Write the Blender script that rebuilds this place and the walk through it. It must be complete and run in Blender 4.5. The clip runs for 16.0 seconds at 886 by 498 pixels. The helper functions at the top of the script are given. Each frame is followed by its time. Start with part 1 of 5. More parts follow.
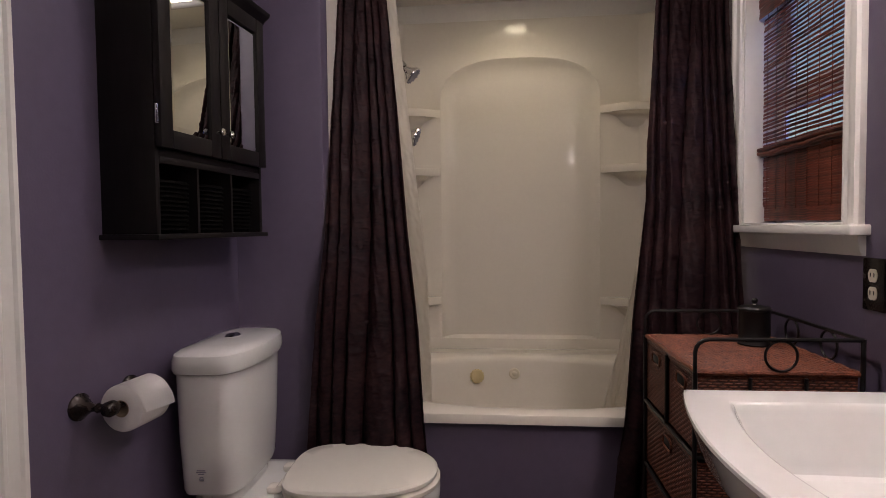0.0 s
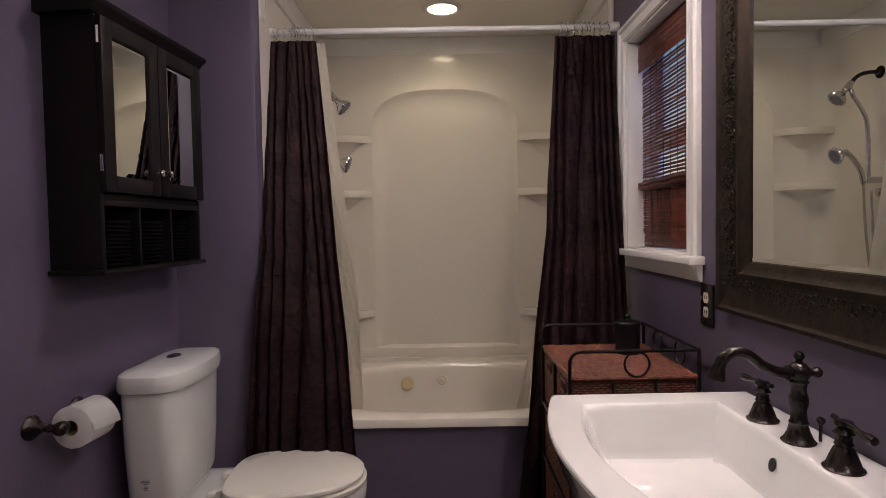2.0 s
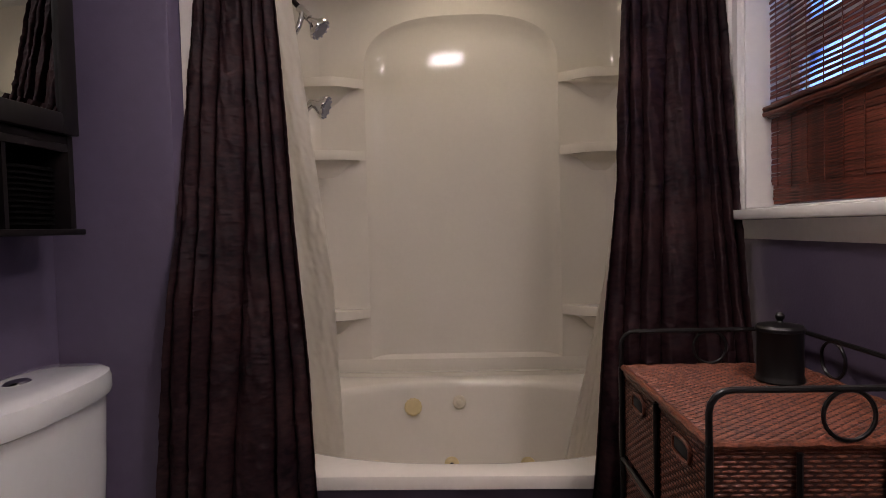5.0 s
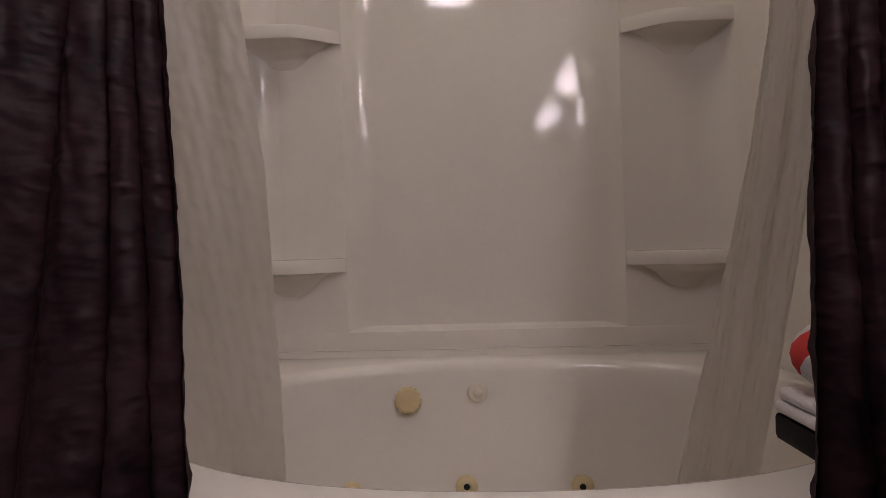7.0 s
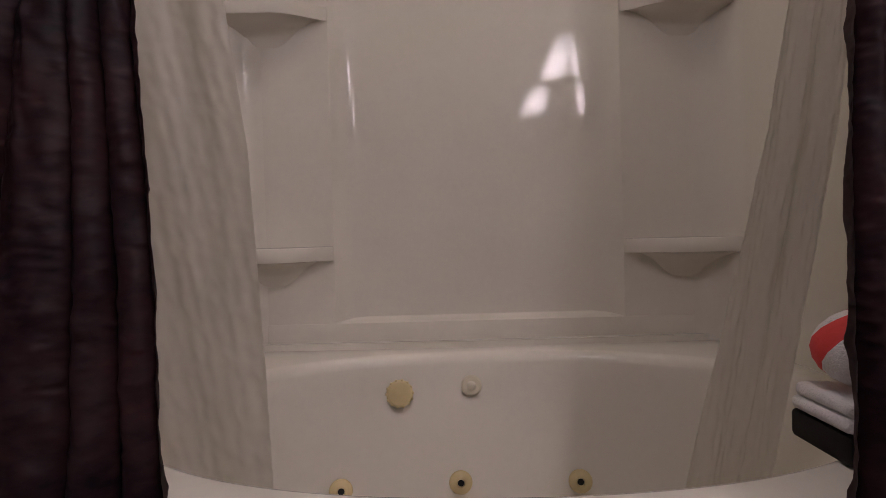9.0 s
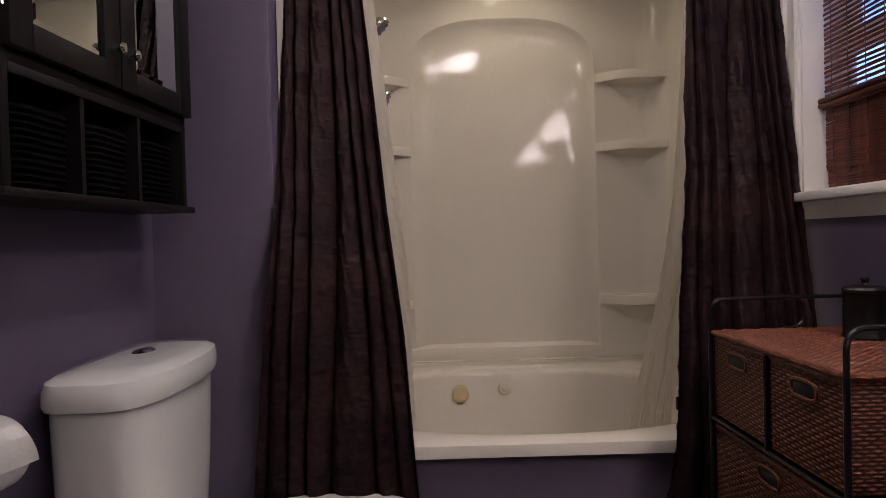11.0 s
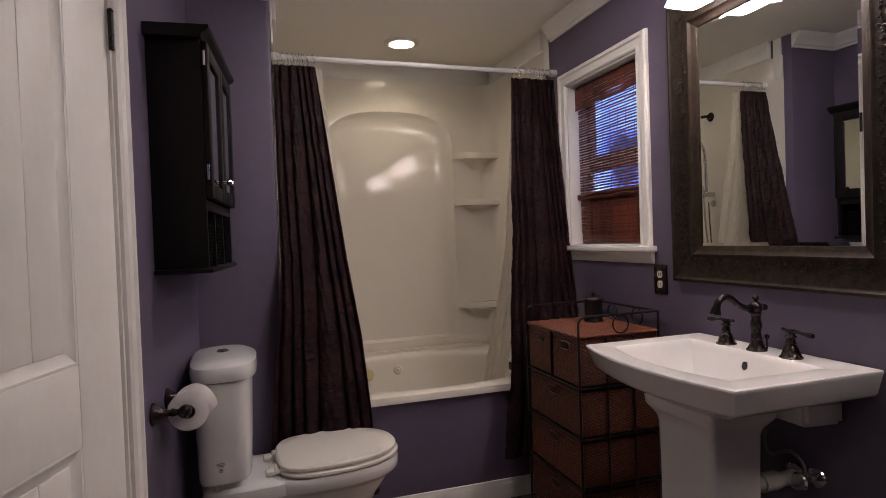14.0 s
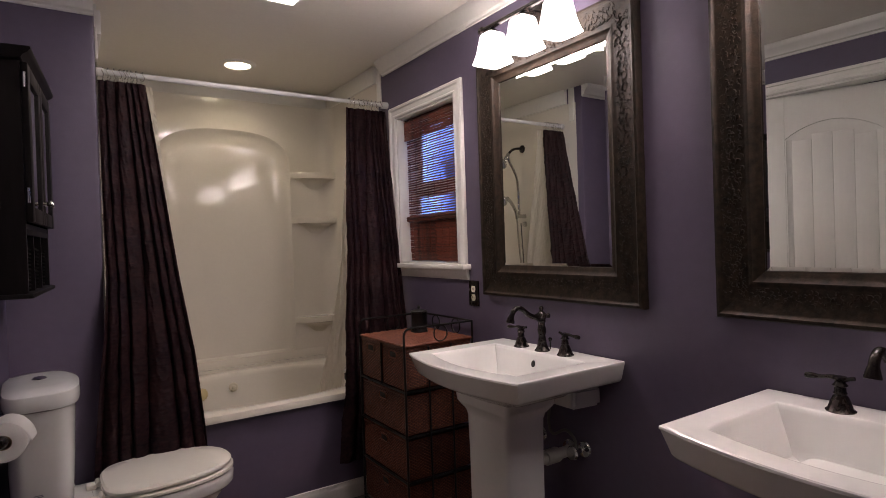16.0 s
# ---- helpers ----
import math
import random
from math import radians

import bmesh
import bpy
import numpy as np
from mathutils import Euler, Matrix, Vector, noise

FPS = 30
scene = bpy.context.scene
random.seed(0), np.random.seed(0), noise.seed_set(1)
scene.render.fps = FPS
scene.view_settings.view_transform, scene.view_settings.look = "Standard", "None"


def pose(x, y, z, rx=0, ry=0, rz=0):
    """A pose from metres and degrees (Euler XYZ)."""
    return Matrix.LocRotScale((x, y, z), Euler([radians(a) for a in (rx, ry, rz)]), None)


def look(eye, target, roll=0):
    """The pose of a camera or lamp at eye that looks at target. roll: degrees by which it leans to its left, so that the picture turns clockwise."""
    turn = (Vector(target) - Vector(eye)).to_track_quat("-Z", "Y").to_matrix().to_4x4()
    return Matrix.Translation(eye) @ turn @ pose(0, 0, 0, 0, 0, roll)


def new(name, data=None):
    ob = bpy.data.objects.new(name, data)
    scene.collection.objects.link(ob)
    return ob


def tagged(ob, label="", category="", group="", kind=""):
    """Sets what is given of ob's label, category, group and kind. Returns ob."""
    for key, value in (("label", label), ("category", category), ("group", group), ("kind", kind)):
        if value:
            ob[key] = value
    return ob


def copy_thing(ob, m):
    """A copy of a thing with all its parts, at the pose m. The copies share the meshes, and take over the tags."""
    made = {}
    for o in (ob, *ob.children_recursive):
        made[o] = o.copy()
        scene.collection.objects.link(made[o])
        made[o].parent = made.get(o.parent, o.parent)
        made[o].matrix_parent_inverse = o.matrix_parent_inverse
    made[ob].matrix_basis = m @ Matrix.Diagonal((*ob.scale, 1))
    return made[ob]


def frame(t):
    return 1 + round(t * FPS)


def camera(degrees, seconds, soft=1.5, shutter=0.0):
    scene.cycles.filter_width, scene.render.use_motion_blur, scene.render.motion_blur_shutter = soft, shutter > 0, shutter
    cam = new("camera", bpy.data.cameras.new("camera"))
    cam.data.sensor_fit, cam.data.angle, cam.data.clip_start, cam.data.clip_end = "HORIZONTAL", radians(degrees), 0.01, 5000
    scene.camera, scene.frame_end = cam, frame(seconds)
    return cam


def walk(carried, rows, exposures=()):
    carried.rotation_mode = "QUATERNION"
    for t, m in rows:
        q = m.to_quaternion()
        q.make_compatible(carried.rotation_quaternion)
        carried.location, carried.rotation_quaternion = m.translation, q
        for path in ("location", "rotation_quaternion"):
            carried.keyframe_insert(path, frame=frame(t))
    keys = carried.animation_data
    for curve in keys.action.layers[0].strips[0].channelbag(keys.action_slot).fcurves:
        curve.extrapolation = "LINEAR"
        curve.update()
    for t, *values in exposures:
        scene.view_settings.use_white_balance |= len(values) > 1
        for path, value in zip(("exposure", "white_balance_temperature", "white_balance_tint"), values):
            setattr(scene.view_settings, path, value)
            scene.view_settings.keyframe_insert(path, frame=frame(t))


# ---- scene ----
cam = camera(76.2, 16.0, soft=0.75)
PATH = [
    (0, (1.405, 1.229, 1.190), (1.211, 3.218, 1.111), -0.6),
    (0.5, (1.407, 1.127, 1.211), (1.303, 3.123, 1.137), -0.7),
    (1, (1.455, 1.062, 1.249), (1.397, 3.060, 1.172), -0.9),
    (1.5, (1.496, 1.031, 1.267), (1.461, 3.029, 1.190), -1.0),
    (2, (1.508, 1.004, 1.277), (1.501, 3.003, 1.202), -1.0),
    (2.5, (1.527, 1.008, 1.274), (1.521, 3.006, 1.199), -1.1),
    (3, (1.520, 1.083, 1.246), (1.503, 3.082, 1.174), -1.2),
    (3.5, (1.514, 1.230, 1.222), (1.449, 3.228, 1.154), -1.3),
    (3.7, (1.509, 1.307, 1.213), (1.437, 3.305, 1.136), -1.2),
    (5.8, (1.530, 2.070, 1.079), (1.443, 4.067, 1.015), -1.6),
    (6, (1.505, 2.153, 1.047), (1.419, 4.150, 0.987), -1.5),
    (6.5, (1.468, 2.338, 0.943), (1.369, 4.335, 0.912), -1.5),
    (7, (1.455, 2.489, 0.868), (1.383, 4.488, 0.847), -1.6),
    (7.5, (1.438, 2.600, 0.822), (1.415, 4.599, 0.774), -1.7),
    (8, (1.444, 2.691, 0.807), (1.444, 4.689, 0.715), -1.9),
    (8.5, (1.440, 2.699, 0.812), (1.429, 4.697, 0.732), -1.8),
    (9, (1.432, 2.552, 0.866), (1.413, 4.551, 0.802), -1.6),
    (9.5, (1.432, 2.342, 0.934), (1.396, 4.341, 0.902), -1.5),
    (9.7, (1.430, 2.246, 0.962), (1.399, 4.246, 0.930), -1.5),
    (11.8, (1.055, 1.359, 1.149), (1.180, 3.355, 1.119), -1.5),
    (12, (1.021, 1.279, 1.169), (1.236, 3.267, 1.131), -1.8),
    (12.5, (0.958, 1.096, 1.194), (1.318, 3.063, 1.155), -1.8),
    (13, (0.876, 0.959, 1.205), (1.311, 2.911, 1.172), -1.9),
    (13.5, (0.814, 0.825, 1.225), (1.339, 2.754, 1.188), -1.9),
    (14, (0.751, 0.691, 1.245), (1.351, 2.598, 1.206), -2.0),
    (14.5, (0.705, 0.571, 1.264), (1.368, 2.457, 1.236), -2.1),
    (15, (0.693, 0.497, 1.278), (1.480, 2.336, 1.259), -2.0),
    (15.5, (0.699, 0.469, 1.279), (1.632, 2.238, 1.259), -2.0),
    (16, (0.697, 0.469, 1.287), (1.796, 2.140, 1.266), -1.9),
]
BALANCE = [(0, 0, 6500, 10), (4, 0, 6500, 10), (6.3, 0, 6050, 15), (9.3, 0, 6050, 15), (11.6, 0, 6500, 10), (16, 0, 6500, 10)]
walk(cam, [(t, look(eye, target, roll)) for t, eye, target, roll in PATH], BALANCE)

# world: dusk daylight outside the one window
world = bpy.data.worlds.new("world")
scene.world = world
world.use_nodes = True
wn = world.node_tree.nodes
sky = wn.new("ShaderNodeTexSky")
sky.sky_type, sky.sun_disc, sky.sun_elevation, sky.sun_rotation = "NISHITA", False, radians(12), radians(200)
world.node_tree.links.new(sky.outputs[0], wn["Background"].inputs[0])
wn["Background"].inputs[1].default_value = 0.10


def lamp(name, kind, energy, colour, m, size=0.1, size_y=None, spot=None):
    data = bpy.data.lights.new(name, kind)
    data.energy, data.color = energy, colour
    if kind == "AREA":
        data.size = size
        if size_y:
            data.shape, data.size_y = "RECTANGLE", size_y
        else:
            data.shape = "DISK"
    else:
        data.shadow_soft_size = size
    if spot:
        data.spot_size, data.spot_blend = radians(spot), 0.6
    ob = new(name, data)
    ob.matrix_world = m
    return ob


WARM, NEUTRAL = (1.0, 0.83, 0.62), (1.0, 0.855, 0.85)
lamp("can_lamp", "SPOT", 8, WARM, pose(1.514, 3.75, 2.318), 0.055, spot=150)
lamp("ceiling_lamp", "AREA", 5.5, NEUTRAL, pose(1.43, 2.66, 2.30), 0.2, 0.2)
for cy in (2.215, 2.035, 1.855, 1.140, 0.96, 0.780):
    lamp("vanity_lamp", "AREA", 0.42, NEUTRAL, pose(2.11, cy, 2.005), 0.085)

# ---- materials ----


def mat(name, colour, rough=0.5, metal=0.0, vary=0.08, scale=6.0, fine=60.0, bump=0.0, bump_scale=80.0, coat=0.0, stretch=None, tint=None, random_tone=0.0, spec=0.5, rough_vary=0.06, span=0.4, ridged=False):
    m = bpy.data.materials.new(name)
    m.use_nodes = True
    nt = m.node_tree
    b = nt.nodes["Principled BSDF"]
    n, l = nt.nodes.new, nt.links.new
    co = n("ShaderNodeTexCoord")
    mp = n("ShaderNodeMapping")
    mp.inputs["Scale"].default_value = stretch or (1, 1, 1)
    l(co.outputs["Object"], mp.inputs[0])
    big, small = n("ShaderNodeTexNoise"), n("ShaderNodeTexNoise")
    big.inputs["Scale"].default_value, small.inputs["Scale"].default_value = scale, fine
    big.inputs["Detail"].default_value = small.inputs["Detail"].default_value = 4
    for t in (big, small):
        l(mp.outputs[0], t.inputs["Vector"])
    add = n("ShaderNodeMath")
    add.operation = "ADD"
    l(big.outputs[0], add.inputs[0])
    l(small.outputs[0], add.inputs[1])
    fac = n("ShaderNodeMapRange")
    fac.inputs["From Min"].default_value, fac.inputs["From Max"].default_value = 1 - span, 1 + span
    l(add.outputs[0], fac.inputs[0])
    ramp = n("ShaderNodeMix")
    ramp.data_type = "RGBA"
    other = tint or colour
    ramp.inputs[6].default_value = (*[max(0, c * (1 - vary)) for c in colour], 1)
    ramp.inputs[7].default_value = (*[min(1, c * (1 + vary)) for c in other], 1)
    l(fac.outputs[0], ramp.inputs[0])
    out = ramp.outputs[2]
    if random_tone:
        info, hsv, mr = n("ShaderNodeObjectInfo"), n("ShaderNodeHueSaturation"), n("ShaderNodeMapRange")
        mr.inputs["To Min"].default_value, mr.inputs["To Max"].default_value = 1 - random_tone, 1 + random_tone
        l(info.outputs["Random"], mr.inputs[0])
        l(mr.outputs[0], hsv.inputs["Value"])
        l(out, hsv.inputs["Color"])
        out = hsv.outputs[0]
    l(out, b.inputs["Base Color"])
    rr = n("ShaderNodeMapRange")
    rr.inputs["To Min"].default_value, rr.inputs["To Max"].default_value = max(0.01, rough - rough_vary), min(1, rough + rough_vary)
    l(big.outputs[0], rr.inputs[0])
    l(rr.outputs[0], b.inputs["Roughness"])
    b.inputs["Metallic"].default_value = metal
    b.inputs["Coat Weight"].default_value = coat
    b.inputs["Coat Roughness"].default_value = 0.08
    b.inputs["Specular IOR Level"].default_value = spec
    if bump:
        bt, bn = n("ShaderNodeTexNoise"), n("ShaderNodeBump")
        bt.inputs["Scale"].default_value, bt.inputs["Detail"].default_value = bump_scale, 5
        if ridged:
            bt.noise_type = "RIDGED_MULTIFRACTAL"
        l(mp.outputs[0], bt.inputs["Vector"])
        bn.inputs["Strength"].default_value, bn.inputs["Distance"].default_value = bump, 0.004
        l(bt.outputs[0], bn.inputs["Height"])
        l(bn.outputs[0], b.inputs["Normal"])
    return m


def glow(name, colour, strength):
    m = bpy.data.materials.new(name)
    m.use_nodes = True
    b = m.node_tree.nodes["Principled BSDF"]
    b.inputs["Base Color"].default_value = (*colour, 1)
    b.inputs["Emission Color"].default_value = (*colour, 1)
    b.inputs["Emission Strength"].default_value = strength
    return m


PURPLE = mat("purple_wall_paint", (0.115, 0.0915, 0.145), 0.46, vary=0.07, scale=2.2, fine=35, bump=0.10, bump_scale=160)
CREAM = mat("cream_ceiling_paint", (0.86, 0.82, 0.745), 0.6, vary=0.03, scale=2, bump=0.12, bump_scale=120)
TRIM = mat("white_trim_paint", (0.80, 0.78, 0.74), 0.35, vary=0.04, scale=5, bump=0.05, bump_scale=40)
DOORW = mat("white_door_paint", (0.80, 0.78, 0.74), 0.38, vary=0.03, scale=4, bump=0.03, bump_scale=60, stretch=(1, 1, 0.3))
ACRYL = mat("almond_fibreglass", (0.72, 0.675, 0.605), 0.07, vary=0.025, scale=3, coat=0.0, bump=0.012, bump_scale=6, rough_vary=0.02, spec=0.30)
PORC = mat("white_porcelain", (0.755, 0.755, 0.74), 0.08, vary=0.02, scale=3, coat=0.5, rough_vary=0.03)
SEATW = mat("white_seat_plastic", (0.80, 0.77, 0.70), 0.22, vary=0.02, scale=3)
BRONZE = mat("oil_rubbed_bronze", (0.010, 0.0085, 0.0085), 0.26, metal=0.35, vary=0.35, scale=30, tint=(0.026, 0.017, 0.014), spec=0.5)
BLACKM = mat("black_iron", (0.008, 0.0068, 0.0066), 0.36, metal=0.2, vary=0.2, scale=40)
ESPRESSO = mat("espresso_wood", (0.0092, 0.0070, 0.0074), 0.5, spec=0.22, vary=0.35, scale=8, fine=90, stretch=(1, 1, 0.12), bump=0.05, bump_scale=60)
CURTAIN = mat("brown_taffeta", (0.0155, 0.0085, 0.0145), 0.50, vary=0.2, scale=4.5, fine=40, tint=(0.061, 0.0255, 0.0268), bump=0.9, bump_scale=30, stretch=(1.1, 1.1, 2.2), spec=0.22, span=0.34, ridged=True)
LINER = mat("white_vinyl_liner", (0.84, 0.81, 0.75), 0.35, vary=0.04, scale=6, bump=0.16, bump_scale=11, ridged=True)


def let_light_through(m, share):
    """Thin vinyl: part of the light passes and spreads on the other side."""
    nt = m.node_tree
    mix, tr = nt.nodes.new("ShaderNodeMixShader"), nt.nodes.new("ShaderNodeBsdfTranslucent")
    tr.inputs[0].default_value = (0.85, 0.81, 0.74, 1)
    mix.inputs[0].default_value = share
    nt.links.new(nt.nodes["Principled BSDF"].outputs[0], mix.inputs[1])
    nt.links.new(tr.outputs[0], mix.inputs[2])
    nt.links.new(mix.outputs[0], nt.nodes["Material Output"].inputs[0])


let_light_through(LINER, 0.5)
CHROME = mat("chrome", (0.72, 0.72, 0.72), 0.12, metal=1.0, vary=0.03)
RODW = mat("white_rod_enamel", (0.78, 0.76, 0.76), 0.25, vary=0.03)
WICKER = mat("red_brown_wicker", (0.060, 0.018, 0.011), 0.42, vary=0.22, scale=70, fine=240, tint=(0.180, 0.055, 0.027), bump=0.4, bump_scale=150, stretch=(1, 1, 1.6), random_tone=0.10, span=0.30, spec=0.3)
DARKW = mat("black_wicker", (0.003, 0.0026, 0.0025), 0.9, vary=0.4, scale=60, bump=0.5, bump_scale=150, spec=0.06)
BAMBOO = mat("red_brown_bamboo", (0.058, 0.012, 0.008), 0.45, vary=0.5, scale=25, fine=120, tint=(0.135, 0.031, 0.016), stretch=(1, 0.25, 2), random_tone=0.28, span=0.2)
FRAMEM = mat("aged_bronze_frame", (0.0085, 0.006, 0.0045), 0.5, metal=0.1, vary=0.4, scale=35, tint=(0.026, 0.017, 0.011), bump=0.25, bump_scale=110, spec=0.18)
TILE = mat("brown_slate_tile", (0.095, 0.060, 0.042), 0.45, vary=0.35, scale=7, fine=60, tint=(0.13, 0.09, 0.066), bump=0.35, bump_scale=30, random_tone=0.15)
GROUT = mat("grey_grout", (0.16, 0.13, 0.11), 0.85, vary=0.2, scale=40, bump=0.4)
# dark brown standing in for the shade between wicker strands
GAP_SHADE = mat("painted_weave_shade", (0.055, 0.018, 0.012), 0.8, vary=0.3)
PAPER = mat("toilet_paper", (0.82, 0.80, 0.79), 0.9, vary=0.02, bump=0.12, bump_scale=120)
CARD = mat("cardboard_core", (0.30, 0.22, 0.15), 0.9)
YELLOWED = mat("yellowed_plastic", (0.62, 0.50, 0.27), 0.35, vary=0.06, scale=20)
ALMOND = mat("almond_plastic", (0.66, 0.60, 0.48), 0.35)
DARKH = mat("dark_hole", (0.01, 0.01, 0.01), 0.7)
WHITEP = mat("white_pvc", (0.62, 0.60, 0.56), 0.4, vary=0.05)
TOWEL = mat("white_terry", (0.72, 0.69, 0.68), 0.95, vary=0.05, bump=0.9, bump_scale=260)
RED = mat("red_stripe_cloth", (0.62, 0.05, 0.045), 0.8, vary=0.1, bump=0.2)
MAROON = mat("maroon_stripe_cloth", (0.22, 0.02, 0.06), 0.8, vary=0.1, bump=0.2)
PRINT = mat("grey_label_print", (0.22, 0.22, 0.28), 0.6)
TUBE = mat("woven_supply_hose", (0.20, 0.19, 0.18), 0.4, metal=0.3, bump=0.4, bump_scale=300)

MIRROR = bpy.data.materials.new("mirror_glass")
MIRROR.use_nodes = True
mb = MIRROR.node_tree.nodes["Principled BSDF"]
mb.inputs["Base Color"].default_value = (0.73, 0.75, 0.73, 1)
mb.inputs["Metallic"].default_value, mb.inputs["Roughness"].default_value = 1.0, 0.008
GLASS = bpy.data.materials.new("window_glass")
GLASS.use_nodes = True
gb = GLASS.node_tree.nodes["Principled BSDF"]
gb.inputs["Transmission Weight"].default_value, gb.inputs["Roughness"].default_value, gb.inputs["IOR"].default_value = 1.0, 0.0, 1.45
SHADE = glow("lit_frosted_glass", (1.0, 0.88, 0.86), 17.5)
LENS = glow("lit_can_lens", (1.0, 0.88, 0.62), 14.0)
PANEL = glow("lit_ceiling_panel", (1.0, 0.93, 0.86), 6.0)


def backdrop_material():
    m = bpy.data.materials.new("dusk_sky_and_trees")
    m.use_nodes = True
    nt = m.node_tree
    b = nt.nodes["Principled BSDF"]
    co, no, rp = nt.nodes.new("ShaderNodeTexCoord"), nt.nodes.new("ShaderNodeTexNoise"), nt.nodes.new("ShaderNodeValToRGB")
    no.inputs["Scale"].default_value, no.inputs["Detail"].default_value = 0.9, 7
    nt.links.new(co.outputs["Object"], no.inputs["Vector"])
    nt.links.new(no.outputs[0], rp.inputs[0])
    e = rp.color_ramp.elements
    e[0].position, e[0].color = 0.36, (0.02, 0.035, 0.12, 1)
    e[1].position, e[1].color = 0.66, (0.34, 0.54, 1.0, 1)
    mid = rp.color_ramp.elements.new(0.46)
    mid.color = (0.12, 0.24, 0.90, 1)
    b.inputs["Base Color"].default_value = (0, 0, 0, 1)
    nt.links.new(rp.outputs[0], b.inputs["Emission Color"])
    b.inputs["Emission Strength"].default_value = 3.6
    return m


BACKDROP = backdrop_material()

# ---- building helpers ----


def finish(name, bm, material, smooth=True):
    bmesh.ops.recalc_face_normals(bm, faces=bm.faces)
    me = bpy.data.meshes.new(name)
    bm.to_mesh(me)
    bm.free()
    me.materials.append(material)
    if smooth:
        for p in me.polygons:
            p.use_smooth = True
        me.set_sharp_from_angle(angle=radians(38))
    return me


def part(name, bm, material, parent, label="", m=None):
    ob = new(name, finish(name, bm, material))
    ob.parent = parent
    if m is not None:
        ob.matrix_basis = m
    if label:
        ob["label"] = label
    return ob


def thing(name, m, label, category, group=""):
    ob = new(name)
    ob.empty_display_size = 0.05
    ob.matrix_basis = m
    return tagged(ob, label, category, group)


def structure(name, bm, material, label=""):
    ob = new(name, finish(name, bm, material))
    return tagged(ob, label, kind="structure")


def single(name, bm, material, m, label, category, group=""):
    ob = new(name, finish(name, bm, material))
    ob.matrix_basis = m
    return tagged(ob, label, category, group)


def box(lo, hi, bevel=0.0, bm=None, seg=2):
    bm = bm or bmesh.new()
    c = [(a + b) / 2 for a, b in zip(lo, hi)]
    s = [abs(b - a) for a, b in zip(lo, hi)]
    made = bmesh.ops.create_cube(bm, size=1, matrix=Matrix.Translation(c) @ Matrix.Diagonal((*s, 1)))
    if bevel:
        edges = list({e for v in made["verts"] for e in v.link_edges})
        bmesh.ops.bevel(bm, geom=edges, offset=min(bevel, min(s) * 0.45), segments=seg, profile=0.5, affect="EDGES")
    return bm


def lathe(profile, m=None, bm=None, seg=32):
    """profile: (radius, height) from bottom to top, turned round z."""
    bm = bm or bmesh.new()
    m = m or Matrix()
    rings = []
    for r, z in profile:
        rings.append([bm.verts.new(m @ Vector((r * math.cos(2 * math.pi * k / seg), r * math.sin(2 * math.pi * k / seg), z))) for k in range(seg)])
    for a, b in zip(rings, rings[1:]):
        for k in range(seg):
            bm.faces.new((a[k], a[(k + 1) % seg], b[(k + 1) % seg], b[k]))
    if profile[0][0] > 1e-5:
        bm.faces.new(rings[0][::-1])
    if profile[-1][0] > 1e-5:
        bm.faces.new(rings[-1])
    bmesh.ops.remove_doubles(bm, verts=[v for r in (rings[0], rings[-1]) for v in r], dist=1e-6)
    return bm


def smooth_path(points, n=6):
    """Points along a Catmull-Rom line through the given ones."""
    p = [Vector(q) for q in points]
    p = [2 * p[0] - p[1], *p, 2 * p[-1] - p[-2]]
    out = []
    for i in range(1, len(p) - 2):
        for k in range(n):
            t = k / n
            out.append(0.5 * (2 * p[i] + (p[i + 1] - p[i - 1]) * t + (2 * p[i - 1] - 5 * p[i] + 4 * p[i + 1] - p[i + 2]) * t * t
                              + (3 * p[i] - p[i - 1] - 3 * p[i + 1] + p[i + 2]) * t ** 3))
    out.append(p[-2])
    return out


def tube(points, radius, bm=None, seg=12, closed=False):
    """radius: one number or a function of the way along, 0 to 1."""
    bm = bm or bmesh.new()
    pts = [Vector(p) for p in points]
    rings, up = [], None
    for i, p in enumerate(pts):
        if closed:
            d = (pts[(i + 1) % len(pts)] - pts[i - 1]).normalized()
        else:
            d = (pts[min(i + 1, len(pts) - 1)] - pts[max(i - 1, 0)]).normalized()
        if up is None:
            up = d.orthogonal().normalized()
        up = (up - d * up.dot(d)).normalized()
        side = d.cross(up)
        r = radius(i / max(1, len(pts) - 1)) if callable(radius) else radius
        rings.append([bm.verts.new(p + r * (math.cos(2 * math.pi * k / seg) * up + math.sin(2 * math.pi * k / seg) * side)) for k in range(seg)])
    for a, b in zip(rings, rings[1:] + ([rings[0]] if closed else [])):
        for k in range(seg):
            bm.faces.new((a[k], a[(k + 1) % seg], b[(k + 1) % seg], b[k]))
    if not closed:
        bm.faces.new(rings[0][::-1])
        bm.faces.new(rings[-1])
    return bm


def loft(rings, bm=None, cap_start=True, cap_end=True):
    bm = bm or bmesh.new()
    vs = [[bm.verts.new(p) for p in r] for r in rings]
    n = len(vs[0])
    for a, b in zip(vs, vs[1:]):
        for k in range(n):
            bm.faces.new((a[k], a[(k + 1) % n], b[(k + 1) % n], b[k]))
    if cap_start:
        bm.faces.new(vs[0][::-1])
    if cap_end:
        bm.faces.new(vs[-1])
    return bm


